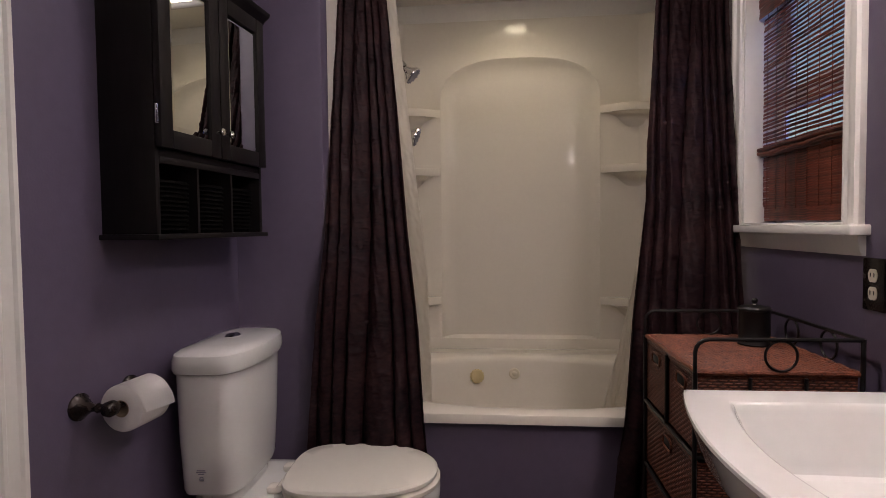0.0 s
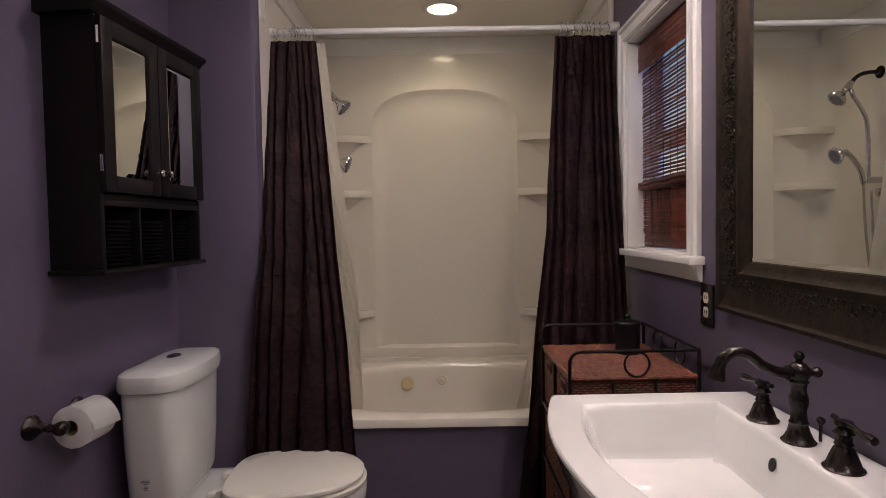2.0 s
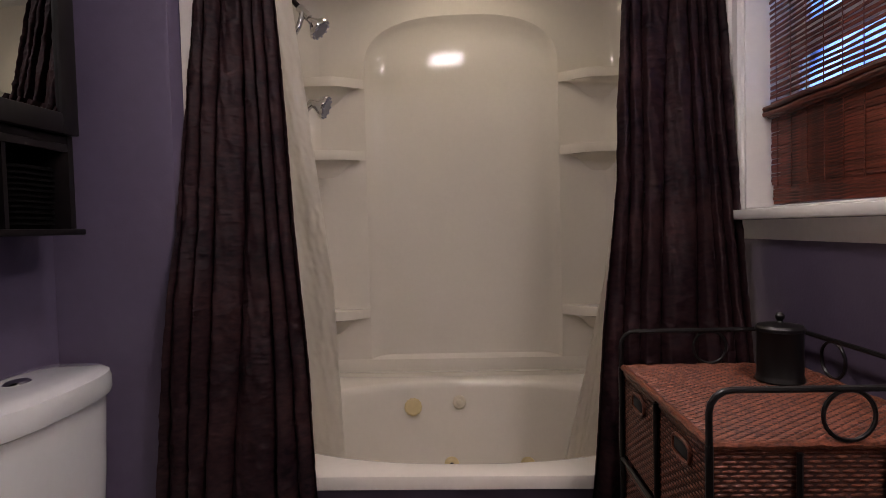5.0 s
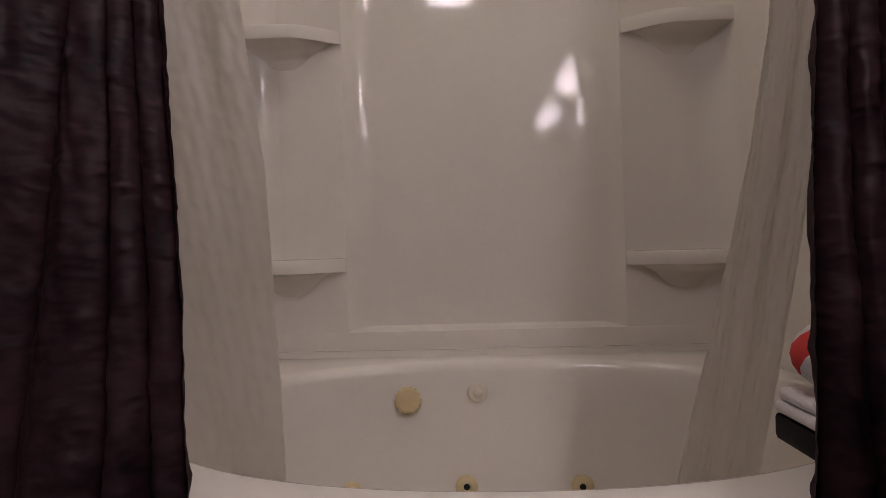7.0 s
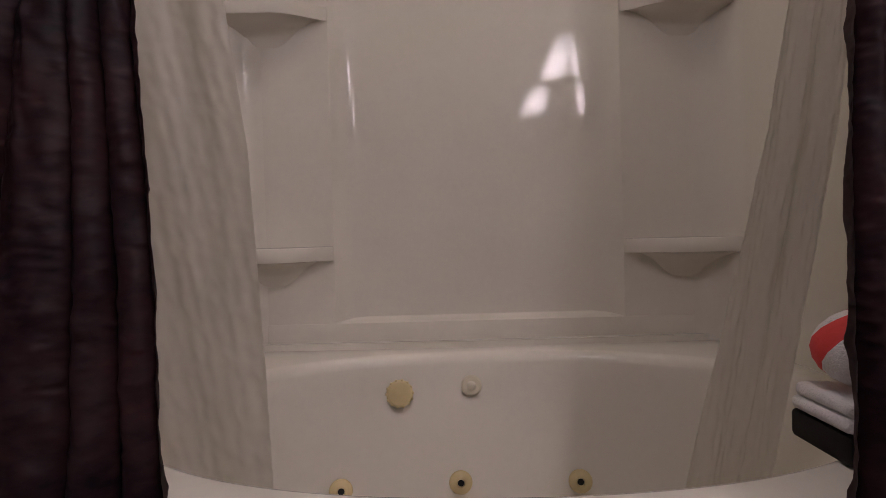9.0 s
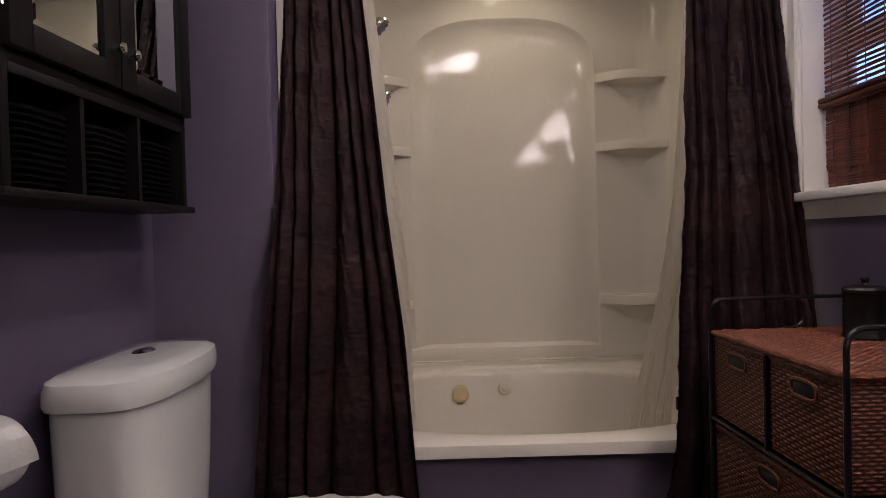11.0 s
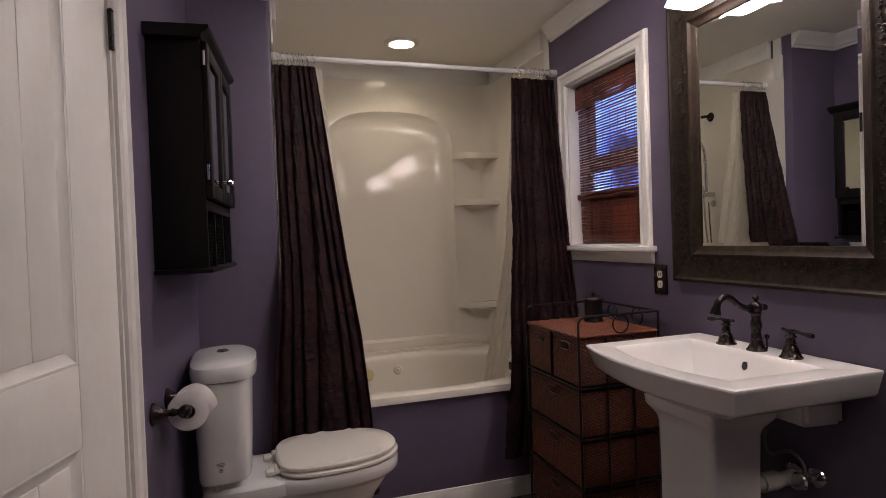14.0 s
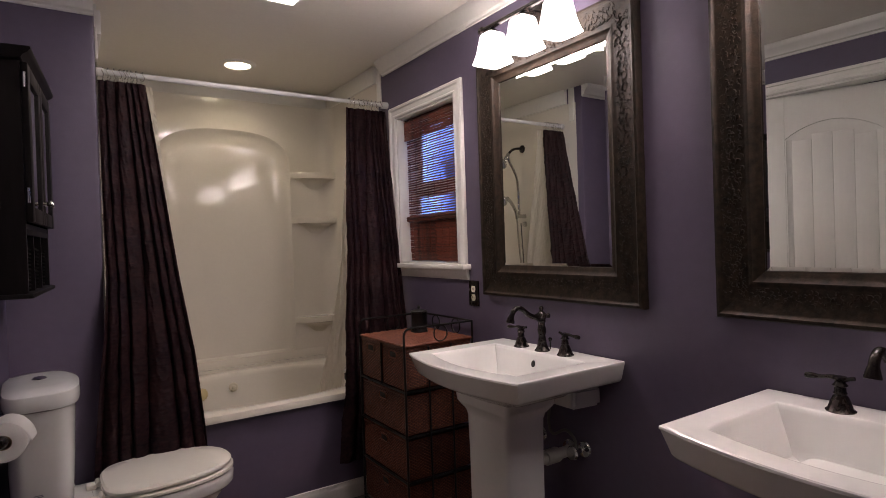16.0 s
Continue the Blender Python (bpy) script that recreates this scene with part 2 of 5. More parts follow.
def super_ring(cx, cy, a, b, z, n=48, p=2.6, a2=None):
    """A rounded-rectangle ring; a2: half-length towards -x where it differs."""
    out = []
    for k in range(n):
        t = 2 * math.pi * k / n
        c, s = math.cos(t), math.sin(t)
        aa = a if c >= 0 or a2 is None else a2
        out.append((cx + aa * math.copysign(abs(c) ** (2 / p), c), cy + b * math.copysign(abs(s) ** (2 / p), s), z))
    return out


def prism(outline, z0, z1, bm=None, bevel=0.0):
    """outline: (x, y) points; stands between z0 and z1."""
    bm = bm or bmesh.new()
    lo = [bm.verts.new((x, y, z0)) for x, y in outline]
    hi = [bm.verts.new((x, y, z1)) for x, y in outline]
    n = len(lo)
    faces = [bm.faces.new(lo[::-1]), bm.faces.new(hi)]
    faces += [bm.faces.new((lo[k], lo[(k + 1) % n], hi[(k + 1) % n], hi[k])) for k in range(n)]
    if bevel:
        bmesh.ops.bevel(bm, geom=list({e for f in faces for e in f.edges}), offset=bevel, segments=2, affect="EDGES")
    return bm


def sweep_profile(profile, start, end, across, up=(0, 0, 1), bm=None, cut0=0.0, cut1=0.0):
    """A moulding: profile points (out, up) carried from start to end. cut0, cut1: extra length per metre of 'out' at each end (mitres)."""
    bm = bm or bmesh.new()
    s, e, a, u = Vector(start), Vector(end), Vector(across), Vector(up)
    d = (e - s).normalized()
    r0 = [bm.verts.new(s + a * o + u * h - d * cut0 * o) for o, h in profile]
    r1 = [bm.verts.new(e + a * o + u * h + d * cut1 * o) for o, h in profile]
    n = len(profile)
    for k in range(n):
        bm.faces.new((r0[k], r0[(k + 1) % n], r1[(k + 1) % n], r1[k]))
    bm.faces.new(r0[::-1])
    bm.faces.new(r1)
    return bm


# ---- the room: x to the right, y towards the tub ----
XR, CEIL, YJ, XA = 2.225, 2.33, 3.15, 0.805
YB, YS = 4.20, -0.7
LEFT = pose(0.430, 2.4, 0, 0, 0, -4.2)  # left wall: local x out of the wall, local y along it
RIGHT = pose(XR, 0, 0)

def step(a, b, v):
    f = max(0.0, min(1.0, (v - a) / (b - a)))
    return f * f * (3 - 2 * f)


floor_ob = structure("floor", box((-0.7, YS, -0.10), (XR + 0.1, YJ + 0.02, -0.004)), GROUT, "dark grout bed under brown tiles")


def wall_left():
    bm = bmesh.new()
    d0, d1, dh = -0.968, -0.168, 2.06   # door opening along the wall
    for lo, hi in (((-0.12, -3.2, 0), (0, d0, CEIL)), ((-0.12, d1, 0), (0, 0.83, CEIL)), ((-0.12, d0, dh), (0, d1, CEIL))):
        box(lo, hi, bm=bm)
    ob = structure("wall_left", bm, PURPLE, "dusty purple painted wall")
    ob.matrix_basis = LEFT
    bm = box((-0.75, d0 - 0.3, 0), (-0.65, d1 + 0.3, CEIL))
    for y in (d0 - 0.4, d1 + 0.3):
        box((-0.75, y, 0), (-0.12, y + 0.1, CEIL), bm=bm)
    ob = structure("wall_behind_door", bm, PURPLE)
    ob.matrix_basis = LEFT


wall_left()


def wall_right():
    bm = bmesh.new()
    y0, y1, z0, z1 = 2.644, 3.217, 1.185, 1.985
    for lo, hi in (((XR, YS, 0), (XR + 0.14, y0, CEIL)), ((XR, y1, 0), (XR + 0.14, YB, CEIL)), ((XR, y0, 0), (XR + 0.14, y1, z0)), ((XR, y0, z1), (XR + 0.14, y1, CEIL))):
        box(lo, hi, bm=bm)
    structure("wall_right", bm, PURPLE, "dusty purple painted wall")


wall_right()


def wall_jog():
    bm = prism([(0.2, YJ), (XA - 0.018, YJ), (XA - 0.005, YJ + 0.005), (XA, YJ + 0.018), (XA, YB), (0.2, YB)], 0, CEIL)
    structure("wall_jog", bm, PURPLE, "dusty purple wall jutting out beside the tub")


wall_jog()
structure("wall_north", box((0.1, YB, 0), (XR + 0.14, YB + 0.1, CEIL)), CREAM)
structure("wall_south", box((0.0, YS - 0.1, 0), (XR + 0.14, YS, CEIL)), PURPLE)
structure("ceiling", box((-0.7, YS - 0.1, CEIL), (XR + 0.14, YB + 0.1, CEIL + 0.1)), CREAM, "cream painted ceiling")
structure("tub_apron_wall", box((XA, YJ + 0.012, 0), (XR, YJ + 0.05, 0.524)), PURPLE, "purple painted panel below the tub rim")

CROWN = [(0, 0), (0.008, 0), (0.010, 0.010), (0.022, 0.016), (0.030, 0.036), (0.046, 0.050), (0.056, 0.064), (0.058, 0.078), (0, 0.078)]
BASE = [(0, 0), (0.014, 0), (0.014, 0.062), (0.011, 0.072), (0.008, 0.078), (0.007, 0.088), (0, 0.090)]
zc = CEIL - 0.078
structure("crown_moulding_right", sweep_profile(CROWN, (XR, YS, zc), (XR, 3.36, zc), (-1, 0, 0)), TRIM, "white crown moulding along the ceiling")
structure("crown_moulding_jog", sweep_profile(CROWN, (0.50, YJ, zc), (XA - 0.002, YJ, zc), (0, -1, 0)), TRIM, "white crown moulding along the ceiling")
ob = structure("crown_moulding_left", sweep_profile(CROWN, (0, -3.0, zc), (0, 0.75, zc), (1, 0, 0)), TRIM, "white crown moulding along the ceiling")
ob.matrix_basis = LEFT
structure("baseboard_tub", sweep_profile(BASE, (XA, YJ + 0.012, 0), (XR, YJ + 0.012, 0), (0, -1, 0)), TRIM, "white baseboard below the tub")
structure("baseboard_jog", sweep_profile(BASE, (0.5, YJ, 0), (XA, YJ, 0), (0, -1, 0)), TRIM)
structure("baseboard_right", sweep_profile(BASE, (XR, YS, 0), (XR, YJ, 0), (-1, 0, 0)), TRIM)
ob = structure("baseboard_left", sweep_profile(BASE, (0, -0.107, 0), (0, 0.74, 0), (1, 0, 0)), TRIM)
ob.matrix_basis = LEFT
# white trim strips where the surround's flange meets the opening
bm = box((XA + 0.001, YJ + 0.06, 2.10), (XA + 0.012, YJ + 0.11, CEIL - 0.002), 0.003)
structure("trim_alcove_left", bm, TRIM)
structure("trim_alcove_right", box((XR - 0.012, 3.38, 2.10), (XR - 0.001, 3.43, CEIL - 0.002), 0.003), TRIM)
structure("trim_alcove_back", box((XA + 0.002, YB - 0.04, 2.226), (XR - 0.002, YB - 0.001, CEIL - 0.001), 0.004), TRIM)
structure("trim_alcove_side", box((XR - 0.03, 3.43, 2.226), (XR - 0.001, YB - 0.041, CEIL - 0.001), 0.004), TRIM)
structure("trim_alcove_side_left", box((XA + 0.001, YJ + 0.13, 2.226), (XA + 0.03, YB - 0.041, CEIL - 0.001), 0.004), TRIM)


# ---- tub and surround ----
TX, TZ = (XA + XR) / 2, 0.548   # middle of the alcove, height of the rim


def bathtub():
    t = thing("bathtub", pose(TX, 3.62, 0), "almond fibreglass whirlpool bathtub built into the alcove", "bathtub")
    n = 96
    hx, y0, y1 = (XR - XA) / 2 - 0.002, YJ - 0.01 - 3.62, YB - 0.05 - 3.62

    def rect(z, inset=0.0):
        out = []
        for k in range(n):
            a = 2 * math.pi * k / n
            c, s = math.cos(a), math.sin(a)
            ex, ey = hx - inset, (y1 if s > 0 else -y0) - inset
            f = min(ex / abs(c) if abs(c) > 1e-6 else 9, ey / abs(s) if abs(s) > 1e-6 else 9)
            out.append((c * f, s * f, z))
        return out

    def oval(a, bf, bb, z, p=2.2):
        out = []
        for k in range(n):
            g = 2 * math.pi * k / n
            c, s = math.cos(g), math.sin(g)
            b = bb if s > 0 else bf
            f = (abs(c / a) ** p + abs(s / b) ** p) ** (-1 / p)
            out.append((c * f, s * f, z))
        return out

    rings = [rect(TZ - 0.034), rect(TZ - 0.012), rect(TZ - 0.003, 0.004), rect(TZ, 0.012)]
    for grow, drop in ((0.0, 0.0), (-0.010, 0.003), (-0.020, 0.012), (-0.026, 0.028)):
        rings.append(oval(0.660 + grow, 0.412 + grow, 0.418 + grow, TZ - drop))
    for f in (0.15, 0.35, 0.55, 0.75, 0.9):
        rings.append(oval(0.634 - 0.07 * f, 0.386 - 0.042 * f, 0.392 - 0.10 * f, TZ - 0.028 - 0.40 * f, 2.2 + 1.2 * f))
    rings += [oval(0.54, 0.315, 0.275, 0.115, 3.4), oval(0.48, 0.26, 0.23, 0.092, 3.0), oval(0.2, 0.1, 0.1, 0.088)]
    bm = loft(rings, cap_start=False)
    part("shell", bm, ACRYL, t)
    # raised back ledge
    bm = bmesh.new()
    lo, hi = [], []
    for i in range(33):
        x = -hx + 2 * hx * i / 32
        bow = 0.02 * (1 - (x / hx) ** 2)
        lo.append((x, 0.478 - bow * 0.9))
    outline = lo + [(hx, y1 - 0.001), (-hx, y1 - 0.001)]
    part("back_ledge", prism(outline, TZ - 0.012, TZ + 0.018, bevel=0.006), ACRYL, t)
    for sx, sy, turn in ((-0.360, 0.286, 14), (-0.068, 0.318, 2), (0.226, 0.309, -7)):
        m = pose(sx, sy - 0.004, 0.242, 79, 0, turn)
        jet = part("water_jet", lathe([(0.005, -0.004), (0.027, -0.004), (0.029, 0.002), (0.027, 0.006), (0.020, 0.008), (0.016, 0.012), (0.010, 0.013), (0.008, 0.008), (0.0, 0.008)], m), YELLOWED, t, "yellowed plastic whirlpool jet")
        part("jet_hole", lathe([(0.0078, 0.0085), (0.0078, 0.0100), (0, 0.0100)], m), DARKH, jet)
    m = pose(-0.217, 0.352, 0.457, 80, 0, 11)
    cap = part("suction_cap", lathe([(0.027, -0.006), (0.033, 0.0), (0.034, 0.006), (0.030, 0.010), (0.026, 0.0105), (0, 0.012)], m), YELLOWED, t, "yellowed round plastic suction cover")
    for k in range(14):
        a = 2 * math.pi * k / 14
        part("rib", box((-0.003, -0.003, 0), (0.003, 0.003, 0.009), 0.001), YELLOWED, cap, m=m @ pose(0.033 * math.cos(a), 0.033 * math.sin(a), 0))
    m = pose(-0.034, 0.374, 0.467, 80, 0, 2)
    btn = part("air_button", lathe([(0.022, -0.004), (0.027, 0), (0.027, 0.005), (0.022, 0.009), (0.014, 0.009)], m), ALMOND, t)
    part("button_cap", lathe([(0.012, 0.008), (0.012, 0.013), (0.008, 0.016), (0, 0.016)], m), ALMOND, btn)


bathtub()


def shower_surround():
    """A moulded wall unit: corner shelves on both sides of a recessed, arched middle panel."""
    t = thing("shower_surround", pose(TX, 0, 0), "glossy almond fibreglass shower surround with corner shelves", "shower surround")
    zb, zt, hx = TZ + 0.018, 2.225, (XR - XA) / 2 - 0.004
    yb, r, lean, z_low = 4.105, 0.10, 0.022, TZ - 0.004
    plan = [(-hx, 3.20), (-hx + 0.010, 3.34), (-hx + lean, yb - r)]
    for k in range(1, 9):
        a = math.pi / 2 * k / 8
        plan.append((-hx + lean + r - r * math.cos(a), yb - r + r * math.sin(a)))
    mirrored = [(-x, max(y, 3.42)) for x, y in plan[::-1]]
    for run in (plan, mirrored):
        bm = bmesh.new()
        cols = [[bm.verts.new((x, y, z)) for z in (z_low, 1.0, 1.6, zt - 0.012, zt)] for x, y in run]
        for a, b in zip(cols, cols[1:]):
            for i in range(4):
                bm.faces.new((a[i], b[i], b[i + 1], a[i + 1]))
        part("side_wall", bm, ACRYL, t)
    # top flange
    bm = bmesh.new()
    whole = plan + mirrored
    f0 = [bm.verts.new((x, y, zt)) for x, y in whole]
    f1 = [bm.verts.new((x + (0.03 if x > 0 else -0.03) * (abs(x) > 0.6), min(y + 0.04, YB - 0.002), zt + 0.004)) for x, y in whole]
    for k in range(len(whole) - 1):
        bm.faces.new((f0[k], f0[k + 1], f1[k + 1], f1[k]))
    part("flange", bm, ACRYL, t)
    # back wall round a recessed panel with an arched head
    hw, spring, top, zl = 0.398, 1.835, 2.035, 0.618

    def arch(inset, y, lift=0.0):
        w, pts = hw - inset, []
        for k in range(12):
            pts.append((-w, y, zl + lift + (spring - zl - lift) * k / 12))
        for k in range(41):
            a = math.pi - math.pi * k / 40
            pts.append((w * math.copysign(abs(math.cos(a)) ** 0.72, math.cos(a)), y, spring + (top - spring - inset * 1.3) * math.sin(a) ** 0.9))
        for k in range(11, -1, -1):
            pts.append((w, y, zl + lift + (spring - zl - lift) * k / 12))
        return pts

    rings = [arch(0, yb), arch(0.004, yb + 0.003, 0.001), arch(0.012, yb + 0.014, 0.003), arch(0.026, yb + 0.026, 0.006), arch(0.048, yb + 0.036, 0.010), arch(0.080, yb + 0.041, 0.012), arch(0.13, yb + 0.043, 0.012)]
    part("arched_panel", loft(rings, cap_start=False), ACRYL, t)
    bm = bmesh.new()
    edge, xw = arch(0, yb), hx - lean - r
    head = edge[12:53]
    for side in (-1, 1):
        rail = [p for p in (edge[:13] if side < 0 else edge[-13:])]
        v0 = [bm.verts.new(p) for p in rail]
        v1 = [bm.verts.new((side * xw, yb, p[2])) for p in rail]
        for k in range(len(rail) - 1):
            bm.faces.new((v0[k], v0[k + 1], v1[k + 1], v1[k]))
        bm.faces.new([bm.verts.new(p) for p in ((side * hw, yb, spring), (side * xw, yb, spring), (side * xw, yb, zt), (side * hw, yb, zt))])
    v0 = [bm.verts.new(p) for p in head]
    v1 = [bm.verts.new((p[0], yb, zt)) for p in head]
    for k in range(len(head) - 1):
        bm.faces.new((v0[k], v0[k + 1], v1[k + 1], v1[k]))
    bmesh.ops.remove_doubles(bm, verts=bm.verts[:], dist=1e-5)
    part("back_wall", bm, ACRYL, t)
    part("base_strip", box((-xw - 0.004, yb - 0.0015, TZ), (xw + 0.004, yb + 0.044, zl), 0.001), ACRYL, t)
    # corner shelves with a hollowed underside
    for side in (-1, 1):
        for z in (1.748, 1.452, 0.797):
            n = 18
            bm = bmesh.new()
            rows = []
            for f, zz in ((0.97, 0.034), (1.0, 0.030), (1.0, 0.0), (0.985, -0.004), (0.88, -0.007), (0.62, -0.014), (0.40, -0.026), (0.26, -0.046), (0.20, -0.075), (0.0, -0.095)):
                row = []
                for k in range(n + 1):
                    u = k / n
                    x = (hw + 0.002) + u * (hx - 0.012 - hw)
                    front = 0.002 + 0.082 * step(-0.15, 0.45, u) - 0.010 + 0.006 * u
                    drop = zz if zz > -0.005 else zz * step(0, 0.5, u)
                    row.append(bm.verts.new((side * x, yb + 0.02 - (front + 0.02) * f, z + drop)))
                rows.append(row)
            rear = [bm.verts.new((v.co.x, yb + 0.02, z + 0.036)) for v in rows[0]]
            for a, b in zip([rear] + rows, rows):
                for k in range(n):
                    bm.faces.new((a[k], a[k + 1], b[k + 1], b[k]))
            part("corner_shelf", bm, ACRYL, t)
    # the moulding's draft: walls lean back a little towards the top
    for ob in t.children:
        for v in ob.data.vertices:
            if v.co.y > 3.8:
                v.co.y += 0.016 * (v.co.z - 0.75)


shower_surround()


def shower_rod():
    t = thing("curtain_rod", pose(TX, 3.32, 2.077), "white enamelled tension rod across the tub alcove", "curtain rod")
    part("rod", tube([(-0.70, 0, 0), (0.1, 0, 0)], 0.0125, seg=16), RODW, t)
    part("inner_rod", tube([(0.1, 0, 0), (0.70, 0, 0)], 0.0108, seg=16), RODW, t)
    for s in (-1, 1):
        part("end_cap", lathe([(0.019, 0), (0.019, 0.028), (0.015, 0.036), (0.013, 0.036)], pose(s * 0.7085, 0, 0, 0, -90 * s, 0)), RODW, t)


shower_rod()


def fold_cloth(x_of, y_of, z0, z1, folds, depth, seed, rows=260, cols=150, wobble=0.006, thick=0.0015, crinkle=0.0042):
    """Hanging cloth. x_of(z) gives both edges, y_of(z) its middle plane; pleats deepen downwards."""
    rnd = random.Random(seed)
    ph = [rnd.uniform(0, 6.28) for _ in range(6)]
    amp = [rnd.uniform(0.7, 1.3) for _ in range(folds + 2)]
    warp = [rnd.uniform(-0.35, 0.35) for _ in range(4)]
    bm = bmesh.new()
    grid = []
    for i in range(rows + 1):
        z = z1 + (z0 - z1) * i / rows
        a, b = x_of(z)
        row = []
        for j in range(cols + 1):
            u = j / cols
            uu = u + 0.012 * math.sin(3 * z + ph[0]) + 0.015 * math.sin(9 * u + 2.0 * z + ph[1])
            k = uu * folds + warp[0] * math.sin(5 * u + warp[1] * 9) + warp[2] * math.sin(9 * u + 1.5 * z)
            # broad flat pleats parted by narrow, deep valleys
            w = (1 - 2 * abs(math.sin(math.pi * k)) ** 0.42 if depth > 0.01 else math.sin(math.pi * k)) * amp[int(max(0, min(folds, k)))]
            d = depth * (0.55 + 0.45 * i / rows)
            y = y_of(z, u) + d * w + wobble * math.sin(14 * u + 5 * z + ph[2]) * i / rows + 0.004 * abs(noise.noise(Vector((u * 3.5, seed + 9, z * 4.5))))
            y += crinkle * (0.6 * math.sin(37 * z + 11 * u + ph[3]) * math.sin(61 * u + ph[4]) + 1.2 * noise.noise(Vector((u * 9, seed, z * 48))) + 0.6 * noise.noise(Vector((u * 20, seed, z * 85))) - 1.8 * max(0.0, 0.35 - abs(noise.noise(Vector((u * 7, seed + 4, z * 22 + 3 * u))))))
            x = a + (b - a) * u + 0.35 * d * math.cos(2 * math.pi * k) * math.sin(math.pi * u)
            row.append(bm.verts.new((x, y, z)))
        grid.append(row)
    for r0, r1 in zip(grid, grid[1:]):
        for j in range(cols):
            bm.faces.new((r0[j], r0[j + 1], r1[j + 1], r1[j]))
    made = bmesh.ops.solidify(bm, geom=bm.faces[:], thickness=thick)
    return bm


def lerp_table(table, z):
    for (z0, v0), (z1, v1) in zip(table, table[1:]):
        if z <= z0 and z >= z1:
            return v0 + (v1 - v0) * (z0 - z) / (z0 - z1)
    return table[0][1] if z > table[0][0] else table[-1][1]


def curtain_y(z, u=0.5):
    return 3.318 - 0.235 * max(0.0, min(1.0, (2.04 - z) / 1.49)) ** 1.2


def curtain_y_left(z, u=0.5):
    """The outer edge swings out past the wall's corner."""
    edge = 3.318 - 0.215 * min(1.0, (2.04 - z) / 1.05)
    f = step(0.0, 0.55, u)
    return edge * (1 - f) + curtain_y(z) * f


def curtains():
    left = [(2.04, (0.816, 1.000)), (1.60, (0.813, 1.048)), (1.17, (0.811, 1.092)), (0.95, (0.795, 1.120)), (0.84, (0.780, 1.134)), (0.53, (0.752, 1.156)), (0.16, (0.725, 1.182))]
    right = [(2.04, (1.965, 2.205)), (1.26, (1.904, 2.200)), (0.9, (1.846, 2.198)), (0.53, (1.805, 2.195)), (0.22, (1.765, 2.19))]
    lin_l = [(2.04, (0.850, 1.03)), (1.0, (0.87, 1.130)), (0.36, (0.885, 1.142))]
    lin_r = [(2.04, (1.985, 2.120)), (1.2, (1.945, 2.040)), (1.0, (1.918, 2.022)), (0.85, (1.888, 1.998)), (0.7, (1.857, 1.974)), (0.5, (1.810, 1.937)), (0.36, (1.780, 1.905))]

    def edges(tab):
        return lambda z: (lerp_table([(q, e[0]) for q, e in tab], z), lerp_table([(q, e[1]) for q, e in tab], z))

    for name, tab, z0, folds, seed, material, lab, dep, yy in (
            ("shower_curtain", left, 0.16, 6, 5, CURTAIN, "dark brown crinkled taffeta shower curtain drawn aside", 0.020, curtain_y_left),
            ("shower_curtain", right, 0.22, 7, 9, CURTAIN, "dark brown crinkled taffeta shower curtain drawn aside", 0.021, curtain_y),
            ("shower_liner", lin_l, 0.36, 4, 12, LINER, "translucent white vinyl shower liner hanging into the tub", 0.0042, lambda z, u: 3.345 + 0.09 * step(0, 1.5, 2.04 - z)),
            ("shower_liner", lin_r, 0.36, 4, 17, LINER, "translucent white vinyl shower liner hanging into the tub", 0.0050, lambda z, u: 3.345 + 0.09 * step(0, 1.5, 2.04 - z))):
        cloth = fold_cloth(edges(tab), yy, z0, 2.04, folds, dep, seed, crinkle=0.0030 if material is CURTAIN else 0.0015)
        ob = thing(name, pose((tab[0][1][0] + tab[0][1][1]) / 2, 3.318, z0), lab, "shower curtain" if material is CURTAIN else "shower liner")
        back = ob.matrix_basis.inverted()
        for piece, above in (("header_hem", True), ("cloth_panel", False)):
            bm = cloth.copy()
            bmesh.ops.delete(bm, geom=[f for f in bm.faces if (f.calc_center_median().z > 2.005) != above], context="FACES")
            part(piece, bm, material, ob, m=back)
        cloth.free()
    for lo, hi in ((0.835, 1.0), (1.99, 2.19)):
        for k in range(9):
            x = lo + (hi - lo) * (k + 0.3 * math.sin(7 * k)) / 8.5
            pts = [(0.021 * math.cos(a), 0.021 * math.sin(a) - 0.006) for a in [math.radians(-60 + 300 * q / 16) for q in range(17)]]
            bm = tube([(0.004 * math.sin(q), y, z) for q, (y, z) in enumerate(pts)], 0.0016, seg=6)
            tube([(0, 0.0105, -0.024), (0.002, 0.004, -0.036), (0, -0.006, -0.040), (0, -0.012, -0.033)], 0.0016, bm=bm, seg=6)
            for q in range(4):
                bmesh.ops.create_icosphere(bm, subdivisions=1, radius=0.0034, matrix=Matrix.Translation((0, -0.012 + q * 0.008, 0.0155)))
            single("curtain_hook", bm, CHROME, pose(x, 3.32, 2.077, 0, 0, 20 * math.sin(5 * k)), "chrome roller-ball shower curtain hook on the rod", "curtain hook", "curtain hooks on the rod")


curtains()


